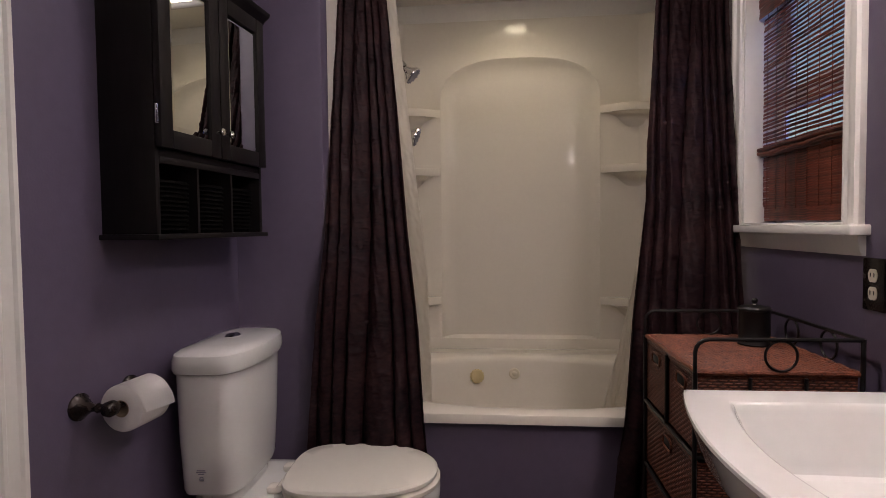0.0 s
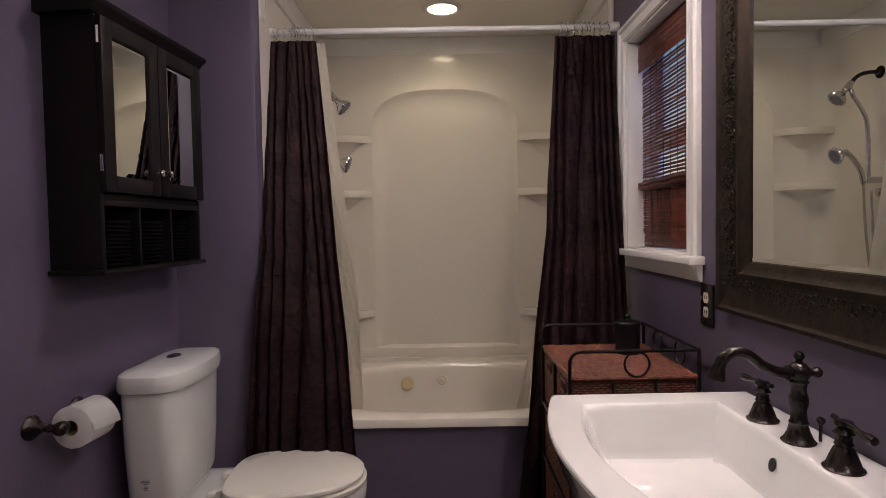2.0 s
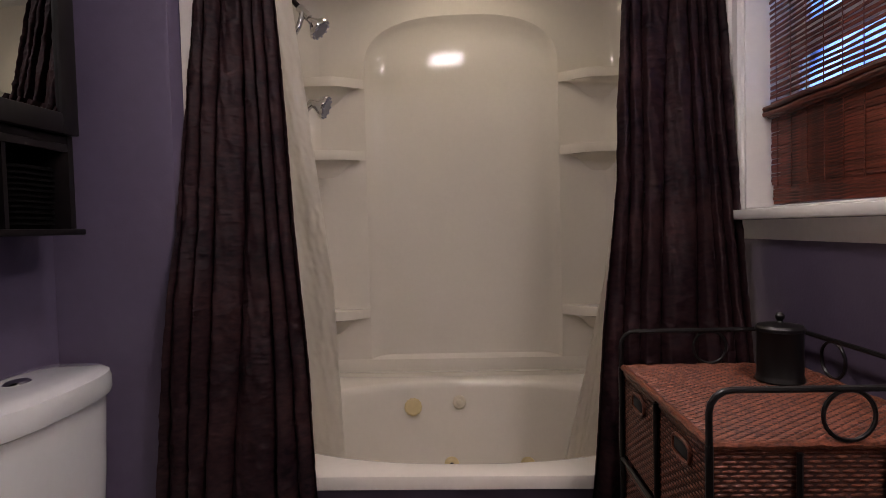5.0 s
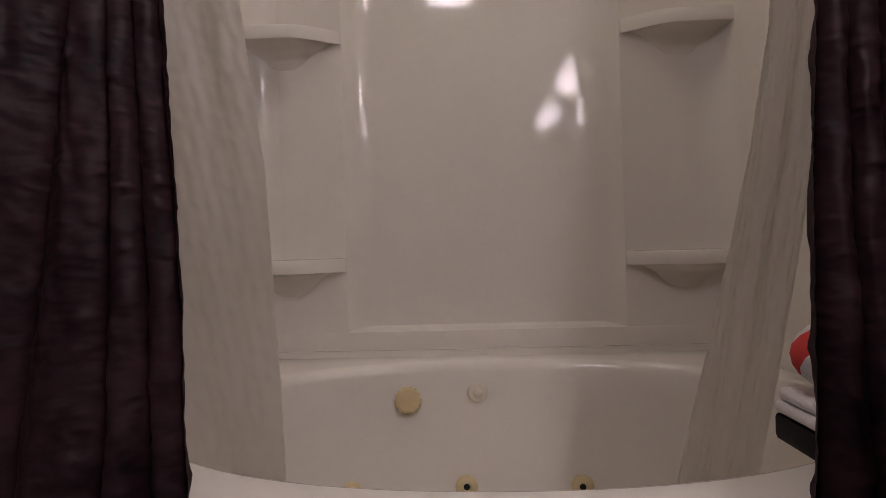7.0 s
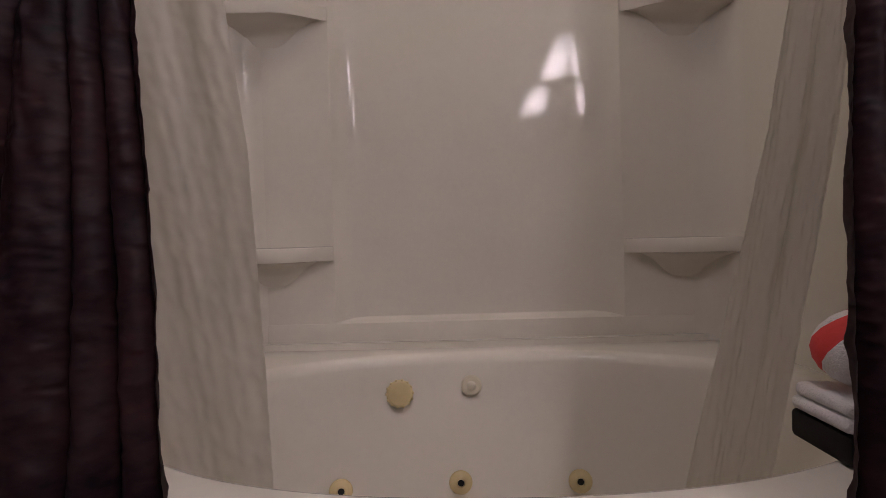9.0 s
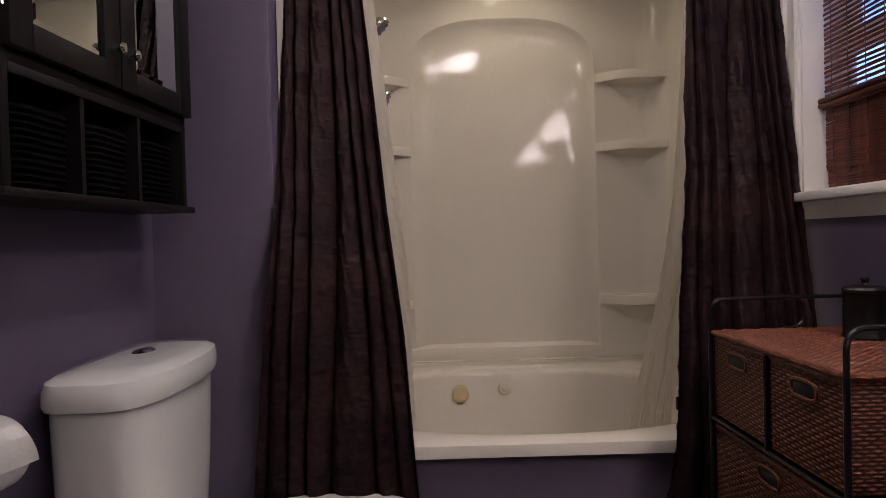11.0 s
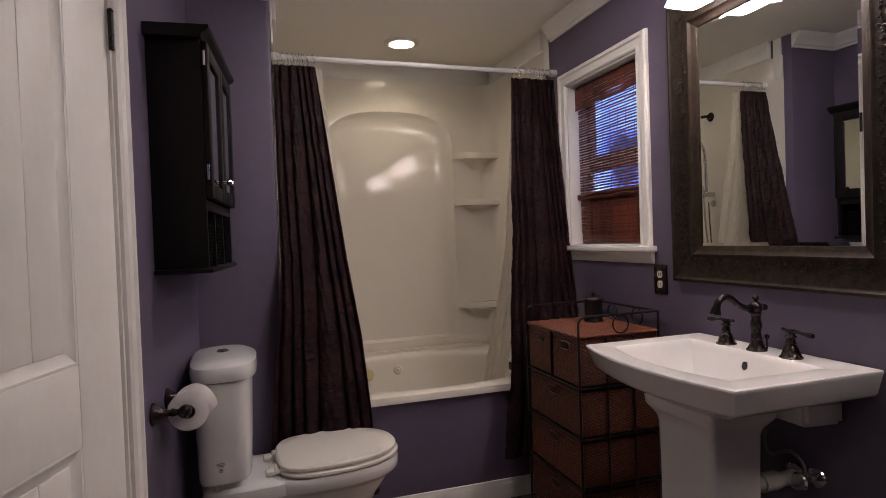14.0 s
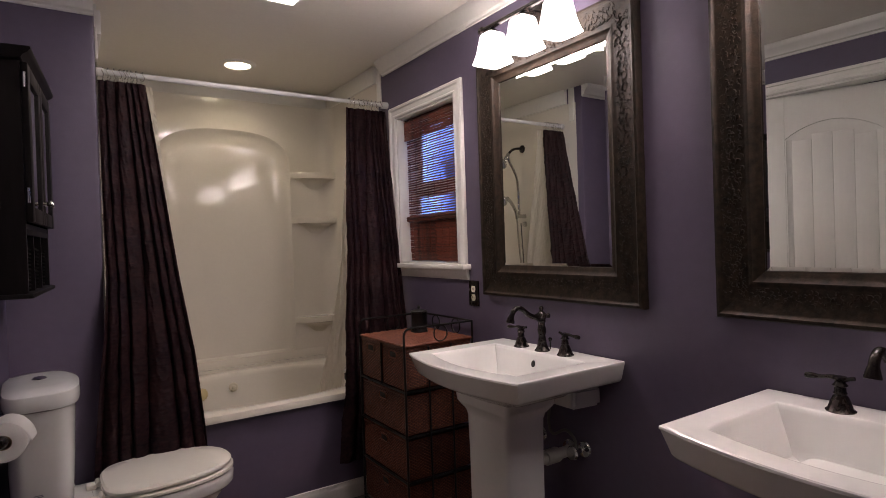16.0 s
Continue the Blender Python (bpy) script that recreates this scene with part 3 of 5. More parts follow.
# ---- window with its bamboo shade ----
def window():
    t = thing("window_1", pose(XR, 2.9305, 1.185), "white painted window in a deep casing", "window")
    t["kind"] = "structure"
    y0, y1, h = -0.2865, 0.2865, 0.80
    jamb = 0.012
    for nm, lo, hi in (("jamb", (-0.004, y0, 0), (0.138, y0 + jamb, h)), ("jamb", (-0.004, y1 - jamb, 0), (0.138, y1, h)), ("head_jamb", (-0.004, y0 + jamb, h - jamb), (0.138, y1 - jamb, h)), ("sill_jamb", (-0.004, y0 + jamb, 0.0), (0.138, y1 - jamb, 0.006))):
        part(nm, box(lo, hi, 0.002), TRIM, t)
    prof = [(0, 0), (0.064, 0), (0.064, 0.014), (0.058, 0.021), (0.046, 0.021), (0.040, 0.013), (0.018, 0.011), (0.012, 0.017), (0.005, 0.017), (0, 0.011)]
    for s in (-1, 1):
        a = y0 if s < 0 else y1
        bm = sweep_profile([(o, hh) for o, hh in prof], (0, a - s * 0.004, 0), (0, a - s * 0.004, h - 0.004), (0, s, 0), (-1, 0, 0), cut1=1.0)
        part("casing", bm, TRIM, t)
    part("casing", sweep_profile(prof, (0, y0 + 0.004, h - 0.004), (0, y1 - 0.004, h - 0.004), (0, 0, 1), (-1, 0, 0), cut0=1.0, cut1=1.0), TRIM, t)
    part("window_sill", box((-0.045, y0 - 0.082, -0.024), (0.02, y1 + 0.075, 0.0), 0.005), TRIM, t)
    part("sill_apron", sweep_profile([(0, 0), (0.008, 0), (0.014, 0.012), (0.018, 0.040), (0.018, 0.046), (0, 0.046)], (0, y0 - 0.066, -0.071), (0, y1 + 0.06, -0.071), (-1, 0, 0)), TRIM, t)
    # two sashes
    for z0, z1, xs in ((0.006, 0.40, 0.098), (0.39, h - jamb, 0.116)):
        sash = part("sash", box((xs, y0 + jamb, z0), (xs + 0.016, y0 + jamb + 0.045, z1), 0.002), TRIM, t)
        part("sash_stile", box((xs, y1 - jamb - 0.045, z0), (xs + 0.016, y1 - jamb, z1), 0.002), TRIM, sash)
        part("sash_rail", box((xs, y0 + jamb + 0.045, z0), (xs + 0.016, y1 - jamb - 0.045, z0 + 0.045), 0.002), TRIM, sash)
        part("sash_rail", box((xs, y0 + jamb + 0.045, z1 - 0.04), (xs + 0.016, y1 - jamb - 0.045, z1), 0.002), TRIM, sash)
        pane = part("pane", box((xs + 0.006, y0 + jamb + 0.045, z0 + 0.045), (xs + 0.010, y1 - jamb - 0.045, z1 - 0.04)), GLASS, sash)
        pane.visible_shadow = False


window()


def bamboo_shade():
    t = thing("bamboo_shade", pose(XR + 0.045, 2.9305, 1.185), "red-brown bamboo roman shade half lowered in the window", "window shade")
    y0, y1 = -0.268, 0.272
    rnd = random.Random(4)
    slat_meshes = []
    for v in range(4):
        bm = box((-0.0012, y0, -0.0034), (0.0012, y1, 0.0034), 0.0008, seg=1)
        bmesh.ops.subdivide_edges(bm, edges=[e for e in bm.edges if abs(e.verts[0].co.y - e.verts[1].co.y) > 0.2], cuts=5)
        for q in bm.verts:
            q.co.z += 0.0012 * math.sin(q.co.y * 21 + v * 2)
            q.co.x += 0.0008 * math.sin(q.co.y * 33 + v)
        slat_meshes.append(finish("slat", bm, BAMBOO))

    def slats(z0, z1, pitch, x, parent, tall=1.0):
        z = z0
        while z < z1:
            ob = new("slat", slat_meshes[rnd.randrange(4)])
            ob.parent = parent
            ob.matrix_basis = pose(x + rnd.uniform(-0.001, 0.001), 0, z, rnd.uniform(-0.25, 0.25), 0, 0) @ Matrix.Diagonal((1, 1, tall * rnd.uniform(0.85, 1.15), 1))
            z += pitch
    head = part("headrail", box((0.0, y0, 0.765), (0.022, y1, 0.785), 0.002), BAMBOO, t)
    val = part("valance", box((0.0005, y0, 0.775), (0.004, y1, 0.787), 0.001), BAMBOO, t)
    slats(0.672, 0.775, 0.0072, -0.006, val, 1.05)
    mid = part("shade_cloth", box((0.010, y0, 0.762), (0.012, y1, 0.766), 0.0005), BAMBOO, t)
    slats(0.258, 0.668, 0.0128, 0.010, mid, 1.18)
    # soft stacked fold at the lower edge of the woven part
    bm = bmesh.new()
    for k in range(5):
        a = k * 1.25
        tube([(0.004 + 0.010 * math.cos(a), y0 + (y1 - y0) * q / 10, 0.238 + 0.012 * math.sin(a) + 0.002 * math.sin(q * 1.7 + k)) for q in range(11)], 0.0068, bm=bm, seg=8)
    part("folded_hem", bm, BAMBOO, t)
    low = part("lower_flap", box((0.016, y0 + 0.03, 0.015), (0.018, y1 - 0.03, 0.25), 0.0006), BAMBOO, t)
    slats(0.062, 0.222, 0.0071, 0.012, low, 1.05)
    slats(0.016, 0.060, 0.0071, 0.016, low, 1.05)
    for k in range(9):
        y = y0 + 0.03 + (y1 - y0 - 0.06) * k / 8
        part("warp_thread", tube([(0.0075, y, 0.25), (0.0075, y + 0.002, 0.5), (0.0075, y, 0.765)], 0.0011, seg=5), BAMBOO, t)
        part("warp_thread", tube([(0.0085, y, 0.05), (0.0085, y, 0.225)], 0.0011, seg=5), BAMBOO, low)
    part("pull_cord", tube([(-0.004, y0 + 0.045, 0.25), (-0.004, y0 + 0.045, 0.075)], 0.0014, seg=6), BAMBOO, t)
    part("cord_tassel", lathe([(0.003, 0.105), (0.008, 0.075), (0.009, 0.06), (0.002, 0.058)][::-1], pose(-0.004, y0 + 0.045, 0)), BAMBOO, t)


bamboo_shade()
bm = box((7.0, -5, -2), (7.05, 11, 9))
tagged(new("backdrop", finish("backdrop", bm, BACKDROP, False)), "bluish dusk sky and trees outside the window", kind="structure")


# ---- mirrors and vanity lights ----
def framed_mirror():
    w, h, f = 0.832, 1.025, 0.130
    t = thing("framed_mirror", pose(XR, 2.028, 1.055), "large wall mirror with a wide dark bronze scrollwork frame", "mirror", "mirrors above the sinks")
    prof = [(0, 0), (0, 0.022), (0.004, 0.030), (0.012, 0.032), (0.016, 0.027), (0.022, 0.0255), (0.088, 0.0215), (0.094, 0.024), (0.102, 0.024), (0.106, 0.019), (0.118, 0.016), (0.130, 0.012), (0.130, 0)]
    hw = w / 2
    corners = [(-hw, 0), (hw, 0), (hw, h), (-hw, h)]
    rnd = random.Random(21)
    for k in range(4):
        (a0, b0), (a1, b1) = corners[k], corners[(k + 1) % 4]
        inward = [(0, 1), (-1, 0), (0, -1), (1, 0)][k]
        bm = sweep_profile([(o, q) for o, q in prof], (0, a0, b0), (0, a1, b1), (0, inward[0], inward[1]), (-1, 0, 0), cut0=-1.0, cut1=-1.0)
        rail = part("frame_rail", bm, FRAMEM, t)
        # scrollwork: pairs of curling tendrils along the rail
        bm = bmesh.new()
        length = (w if k % 2 == 0 else h)
        along = Vector((0, a1 - a0, b1 - b0)).normalized()
        across = Vector((0, inward[0], inward[1]))
        start = Vector((0, a0, b0))
        n = int(length / 0.0118)
        flat = 0.3 if k == 0 else 1.0
        for i in range(n):
            for half in (0.031, 0.046, 0.061, 0.076):
                s = (i + 0.5) * length / n + rnd.uniform(-0.004, 0.004)
                if not f * 0.55 < s < length - f * 0.55:
                    continue
                c = start + along * s + across * (half + rnd.uniform(-0.006, 0.006))
                turn, flip, size = rnd.uniform(0, 6.28), rnd.choice((-1, 1)), rnd.uniform(0.0045, 0.0085)
                pts = []
                for q in range(9):
                    a = turn + flip * q * 0.42
                    r = size * (1 - q / 16)
                    depth = 0.0225 + (0.0018 if q < 7 else 0.0008) * flat
                    pts.append(c + along * r * math.cos(a) + across * r * math.sin(a) + Vector((-depth, 0, 0)))
                tube(pts, lambda u: (0.0023 - 0.0009 * u) * (0.6 + 0.4 * flat), bm=bm, seg=5)
        part("scrollwork", bm, FRAMEM, rail)
    g = bmesh.new()
    iw, z0, z1, x = hw - f + 0.004, f - 0.004, h - f + 0.004, -0.010
    bev = 0.016
    outer = [(x + 0.003, -iw, z0), (x + 0.003, iw, z0), (x + 0.003, iw, z1), (x + 0.003, -iw, z1)]
    inner = [(x, -iw + bev, z0 + bev), (x, iw - bev, z0 + bev), (x, iw - bev, z1 - bev), (x, -iw + bev, z1 - bev)]
    back = [(x + 0.007, p[1], p[2]) for p in outer]
    g = loft([back, outer, inner])
    ob = part("mirror_glass", g, MIRROR, t, "bevelled mirror glass")
    for p in ob.data.polygons:
        p.use_smooth = False
    copy_thing(t, pose(XR, 0.956, 1.055))


framed_mirror()


def vanity_light():
    t = thing("vanity_light", pose(XR, 2.035, 2.125), "three-shade bronze vanity light with lit frosted glass shades", "vanity light", "vanity lights above the mirrors")
    part("wall_plate", box((-0.022, -0.085, -0.045), (0.0, 0.085, 0.055), 0.008), BRONZE, t)
    part("stem", tube([(-0.02, 0, 0.01), (-0.115, 0, 0.01)], 0.010), BRONZE, t)
    part("bar", tube([(-0.115, -0.235, 0.01), (-0.115, 0.235, 0.01)], 0.011), BRONZE, t)
    for s in (-1, 1):
        part("finial", lathe([(0.012, 0), (0.017, 0.006), (0.012, 0.014), (0.015, 0.020), (0.008, 0.030), (0, 0.033)], pose(-0.115, s * 0.232, 0.01, -90 * s, 0, 0)), BRONZE, t)
    for y in (-0.18, 0, 0.18):
        part("socket_cup", lathe([(0.014, -0.014), (0.030, -0.026), (0.034, -0.034), (0.0, -0.034)][::-1], pose(-0.115, y, 0.01)), BRONZE, t)
        rings = []
        for a, z in ((0.034, -0.022), (0.040, -0.030), (0.044, -0.055), (0.051, -0.095), (0.061, -0.126), (0.066, -0.136), (0.063, -0.137), (0.057, -0.125), (0.047, -0.094), (0.040, -0.055), (0.036, -0.034)):
            rings.append(super_ring(-0.115, y, a, a, z, n=32, p=5))
        sh = part("shade", loft(rings), SHADE, t, "lit frosted white glass shade")
    copy_thing(t, pose(XR, 0.96, 2.125))


vanity_light()


def ceiling_lights():
    t = thing("recessed_light", pose(1.514, 3.75, CEIL), "lit recessed can light with a white trim ring", "ceiling light")
    part("trim_ring", lathe([(0.066, -0.001), (0.070, -0.010), (0.092, -0.007), (0.100, -0.001), (0.100, 0.0)]), TRIM, t)
    part("lens", lathe([(0.0, -0.004), (0.066, -0.004), (0.066, 0.0)]), LENS, t)
    t = thing("square_ceiling_light", pose(1.42, 2.70, CEIL), "lit square flush ceiling light", "ceiling light")
    part("frame", prism([(-0.115, -0.115), (0.115, -0.115), (0.115, 0.115), (-0.115, 0.115)], -0.012, 0.0, bevel=0.004), TRIM, t)
    part("diffuser", box((-0.092, -0.092, -0.026), (0.092, 0.092, -0.010), 0.006), PANEL, t)


ceiling_lights()


# ---- pedestal sinks ----
def pedestal_sink():
    t = thing("pedestal_sink", pose(XR, 2.026, 0, 0, 0, 180), "white porcelain pedestal sink with a bowed front", "sink", "pedestal sinks along the wall")

    def outline(xb, xf, hb, hf, bow, z, zf=0.0):
        pts = []
        for k in range(14):
            pts.append((xb, -hb + 2 * hb * k / 14, z))
        for k in range(12):
            u = k / 12
            pts.append((xb + (xf - xb) * u, hb + (hf - hb) * u, z + zf * u))
        for k in range(30):
            u = k / 30
            pts.append((xf + bow * math.sin(math.pi * u) ** 0.9, hf - 2 * hf * u, z + zf))
        for k in range(12):
            u = k / 12
            pts.append((xf + (xb - xf) * u, -hf + (hf - hb) * u, z + zf * (1 - u)))
        return pts

    rings = [outline(0.10, 0.36, 0.13, 0.13, 0.01, 0.742), outline(0.05, 0.40, 0.215, 0.205, 0.035, 0.772), outline(0.012, 0.440, 0.284, 0.276, 0.047, 0.798), outline(0.005, 0.448, 0.294, 0.287, 0.049, 0.803),
             outline(0.003, 0.453, 0.300, 0.293, 0.050, 0.811), outline(0.003, 0.466, 0.314, 0.310, 0.052, 0.862), outline(0.003, 0.469, 0.316, 0.313, 0.052, 0.867), outline(0.003, 0.468, 0.3155, 0.3125, 0.052, 0.872), outline(0.006, 0.465, 0.313, 0.309, 0.052, 0.8745),
             outline(0.010, 0.460, 0.308, 0.304, 0.051, 0.8745), outline(0.104, 0.414, 0.245, 0.241, 0.044, 0.8745), outline(0.107, 0.411, 0.242, 0.238, 0.044, 0.874), outline(0.111, 0.407, 0.238, 0.234, 0.044, 0.870), outline(0.114, 0.404, 0.235, 0.231, 0.043, 0.860),
             outline(0.134, 0.378, 0.200, 0.198, 0.030, 0.780), outline(0.140, 0.372, 0.194, 0.192, 0.028, 0.766), outline(0.154, 0.358, 0.180, 0.178, 0.024, 0.754), outline(0.168, 0.344, 0.165, 0.163, 0.02, 0.750), outline(0.24, 0.27, 0.03, 0.03, 0.004, 0.744)]
    part("basin", loft(rings), PORC, t, "white porcelain basin with a rectangular bowl")
    part("rear_box", prism([(0.003, -0.215), (0.13, -0.20), (0.13, 0.20), (0.003, 0.215)], 0.705, 0.775, bevel=0.012), PORC, t)
    col = []
    for a, b, z, p in ((0.122, 0.142, 0.0, 12), (0.122, 0.142, 0.05, 12), (0.106, 0.124, 0.075, 12), (0.088, 0.106, 0.12, 12), (0.089, 0.108, 0.55, 12), (0.091, 0.111, 0.670, 12), (0.096, 0.118, 0.690, 12), (0.112, 0.136, 0.712, 12), (0.118, 0.142, 0.722, 12), (0.122, 0.150, 0.775, 12)):
        col.append(super_ring(0.265, 0, a, b, z, n=56, p=p))
    part("pedestal", loft(col), PORC, t, "tapered white porcelain column")
    part("overflow_hole", lathe([(0.0, 0.0), (0.0125, 0.0), (0.0125, 0.003), (0.0, 0.003)], pose(0.1225, 0, 0.832, 0, 76, 0) @ Matrix.Diagonal((1.0, 0.72, 1, 1))), DARKH, t)
    part("drain", lathe([(0.034, 0), (0.034, 0.003), (0.026, 0.005), (0.018, 0.002), (0, 0.002)], pose(0.255, 0, 0.7425)), BRONZE, t)
    # drain pipe and water valves below
    part("drain_pipe", tube([(0.004, 0.06, 0.505), (0.20, 0.06, 0.505)], 0.020, seg=18), WHITEP, t, "white plastic drain pipe")
    part("pipe_nut", tube([(0.075, 0.06, 0.505), (0.135, 0.06, 0.505)], 0.027, seg=10), WHITEP, t)
    part("wall_flange", lathe([(0.040, 0), (0.038, 0.006), (0.024, 0.010), (0.022, 0.010)], pose(0.003, 0.06, 0.505, 0, 90, 0)), CHROME, t)
    for yv, top in ((0.125, 0.70), (-0.10, 0.70)):
        valve = part("shutoff_valve", tube([(0.003, yv, 0.525), (0.055, yv, 0.525)], 0.009), CHROME, t, "chrome shutoff valve")
        part("escutcheon", lathe([(0.030, 0), (0.027, 0.006), (0.011, 0.011)], pose(0.002, yv, 0.525, 0, 90, 0)), CHROME, valve)
        part("valve_knob", lathe([(0.009, 0), (0.024, 0.003), (0.026, 0.010), (0.022, 0.017), (0.0, 0.018)], pose(0.055, yv, 0.525, 0, 90, 0)), CHROME, valve)
        part("supply_hose", tube(smooth_path([(0.045, yv, 0.532), (0.047, yv - 0.005, 0.57), (0.060, yv - 0.035, 0.598), (0.075, yv - 0.085, 0.575), (0.080, yv - 0.10, 0.62), (0.075, yv - 0.09, top)], 5), 0.0055, seg=8), TUBE, t, "braided water supply hose")
    # faucet: spout and two levers
    zt, fx = 0.8742, 0.076
    body = [(0.031, 0), (0.032, 0.003), (0.027, 0.008), (0.021, 0.022), (0.0165, 0.038), (0.018, 0.042), (0.0155, 0.046), (0.0135, 0.066), (0.0175, 0.082), (0.0175, 0.092), (0.0135, 0.108), (0.0145, 0.122), (0.018, 0.127), (0.0145, 0.131), (0.019, 0.138), (0.0215, 0.147), (0.020, 0.156), (0.013, 0.164), (0.0065, 0.168), (0.006, 0.172), (0.0095, 0.177), (0.0095, 0.183), (0.005, 0.189), (0, 0.190)]
    spout = part("spout_body", lathe([(q * 0.92, z * 0.88) for q, z in body], pose(fx, 0, zt)), BRONZE, t, "oil-rubbed bronze faucet body")
    part("spout", tube(smooth_path([(fx + 0.012, 0, zt + 0.128), (fx + 0.036, 0, zt + 0.129), (fx + 0.066, 0, zt + 0.142), (fx + 0.092, 0, zt + 0.162), (fx + 0.118, 0, zt + 0.168), (fx + 0.138, 0, zt + 0.156), (fx + 0.147, 0, zt + 0.136)], 7), lambda u: 0.0105 - 0.001 * math.sin(3.1 * u), seg=16), BRONZE, spout)
    part("spout_collar", tube([(fx + 0.016, 0, zt + 0.128), (fx + 0.023, 0, zt + 0.128)], 0.0135, seg=18), BRONZE, spout)
    part("spout_tip", lathe([(0.0150, -0.012), (0.0160, -0.008), (0.0110, 0.012)], pose(fx + 0.149, 0, zt + 0.130, 0, -14, 0)), BRONZE, spout)
    part("rear_knob", lathe([(0.007, 0), (0.006, 0.008), (0.0095, 0.014), (0.0095, 0.020), (0.005, 0.025), (0, 0.025)], pose(fx - 0.016, 0, zt + 0.128, 0, -90, 0)), BRONZE, spout)
    part("lift_rod", lathe([(0.003, 0), (0.003, 0.030), (0.0075, 0.036), (0.0075, 0.042), (0.0, 0.047)], pose(fx - 0.040, 0, zt)), BRONZE, spout)
    for s in (-1, 1):
        hb = part("lever_base", lathe([(q, z * 0.9) for q, z in ((0.030, 0), (0.031, 0.003), (0.026, 0.007), (0.022, 0.020), (0.0155, 0.038), (0.012, 0.042), (0.0145, 0.046), (0.012, 0.050), (0.0115, 0.062), (0.016, 0.066), (0.012, 0.071), (0.010, 0.076), (0.014, 0.082), (0.013, 0.088), (0, 0.091))], pose(fx, s * 0.117, zt)), BRONZE, t, "oil-rubbed bronze lever base")
        pts = smooth_path([(fx, s * 0.105, zt + 0.072), (fx, s * 0.132, zt + 0.076), (fx + 0.002, s * 0.160, zt + 0.073), (fx + 0.004, s * 0.188, zt + 0.072)], 5)
        part("lever", tube(pts, lambda u: 0.0056 + 0.0024 * math.sin(u * 9.0) * u, seg=10), BRONZE, hb)
        part("lever_tail", tube([(fx, s * 0.108, zt + 0.073), (fx - 0.002, s * 0.094, zt + 0.077), (fx - 0.002, s * 0.088, zt + 0.078)], 0.0045, seg=8), BRONZE, hb)
    copy_thing(t, pose(XR, 0.933, 0, 0, 0, 180))


pedestal_sink()


def outlet():
    t = thing("wall_outlet", pose(XR, 2.541, 1.054), "dark bronze outlet plate with almond sockets", "outlet")
    part("plate", box((-0.007, -0.037, -0.058), (-0.0005, 0.037, 0.058), 0.003), BRONZE, t)
    for z in (-0.0195, 0.0195):
        rec = part("socket", prism([(0.0145 * math.cos(a) , 0.0175 * max(-0.82, min(0.82, math.sin(a)))) for a in [2 * math.pi * k / 28 for k in range(28)]], 0, 0.0025), ALMOND, t, m=pose(-0.0065, 0, z, 0, -90, 0) @ pose(0, 0, 0, 0, 0, 90))
        for y in (-0.006, 0.006):
            part("slot", box((-0.0100, y - 0.001, z - 0.003), (-0.0089, y + 0.001, z + 0.006)), DARKH, rec, m=rec.matrix_basis.inverted())
    part("screw", lathe([(0.003, 0), (0.0025, 0.0012), (0, 0.0014)], pose(-0.007, 0, 0, 0, -90, 0)), BRONZE, t)


outlet()


# ---- wicker drawer tower ----
def weave(p0, du, dv, nu, nv, normal, amp, bm=None, sub=4):
    """A woven face: strands run along du and pass over and under stakes set along it."""
    bm = bm or bmesh.new()
    p0, du, dv, nr = Vector(p0), Vector(du), Vector(dv), Vector(normal)
    cu, cv = nu * 2, nv * sub
    grid = []
    for j in range(cv + 1):
        row = []
        for i in range(cu + 1):
            u, v = i / 2, j / sub
            lane = int(min(v, nv - 0.001))
            bulge = math.sin(math.pi * (v - lane)) if j % sub else 0.0
            over = math.cos(math.pi * (u + lane))
            h = amp * (0.25 + 0.75 * (0.5 + 0.5 * over)) * bulge
            row.append(bm.verts.new(p0 + du * (i / cu) + dv * (j / cv) + nr * h))
        grid.append(row)
    for a, b in zip(grid, grid[1:]):
        for i in range(cu):
            bm.faces.new((a[i], a[i + 1], b[i + 1], b[i]))
    return bm


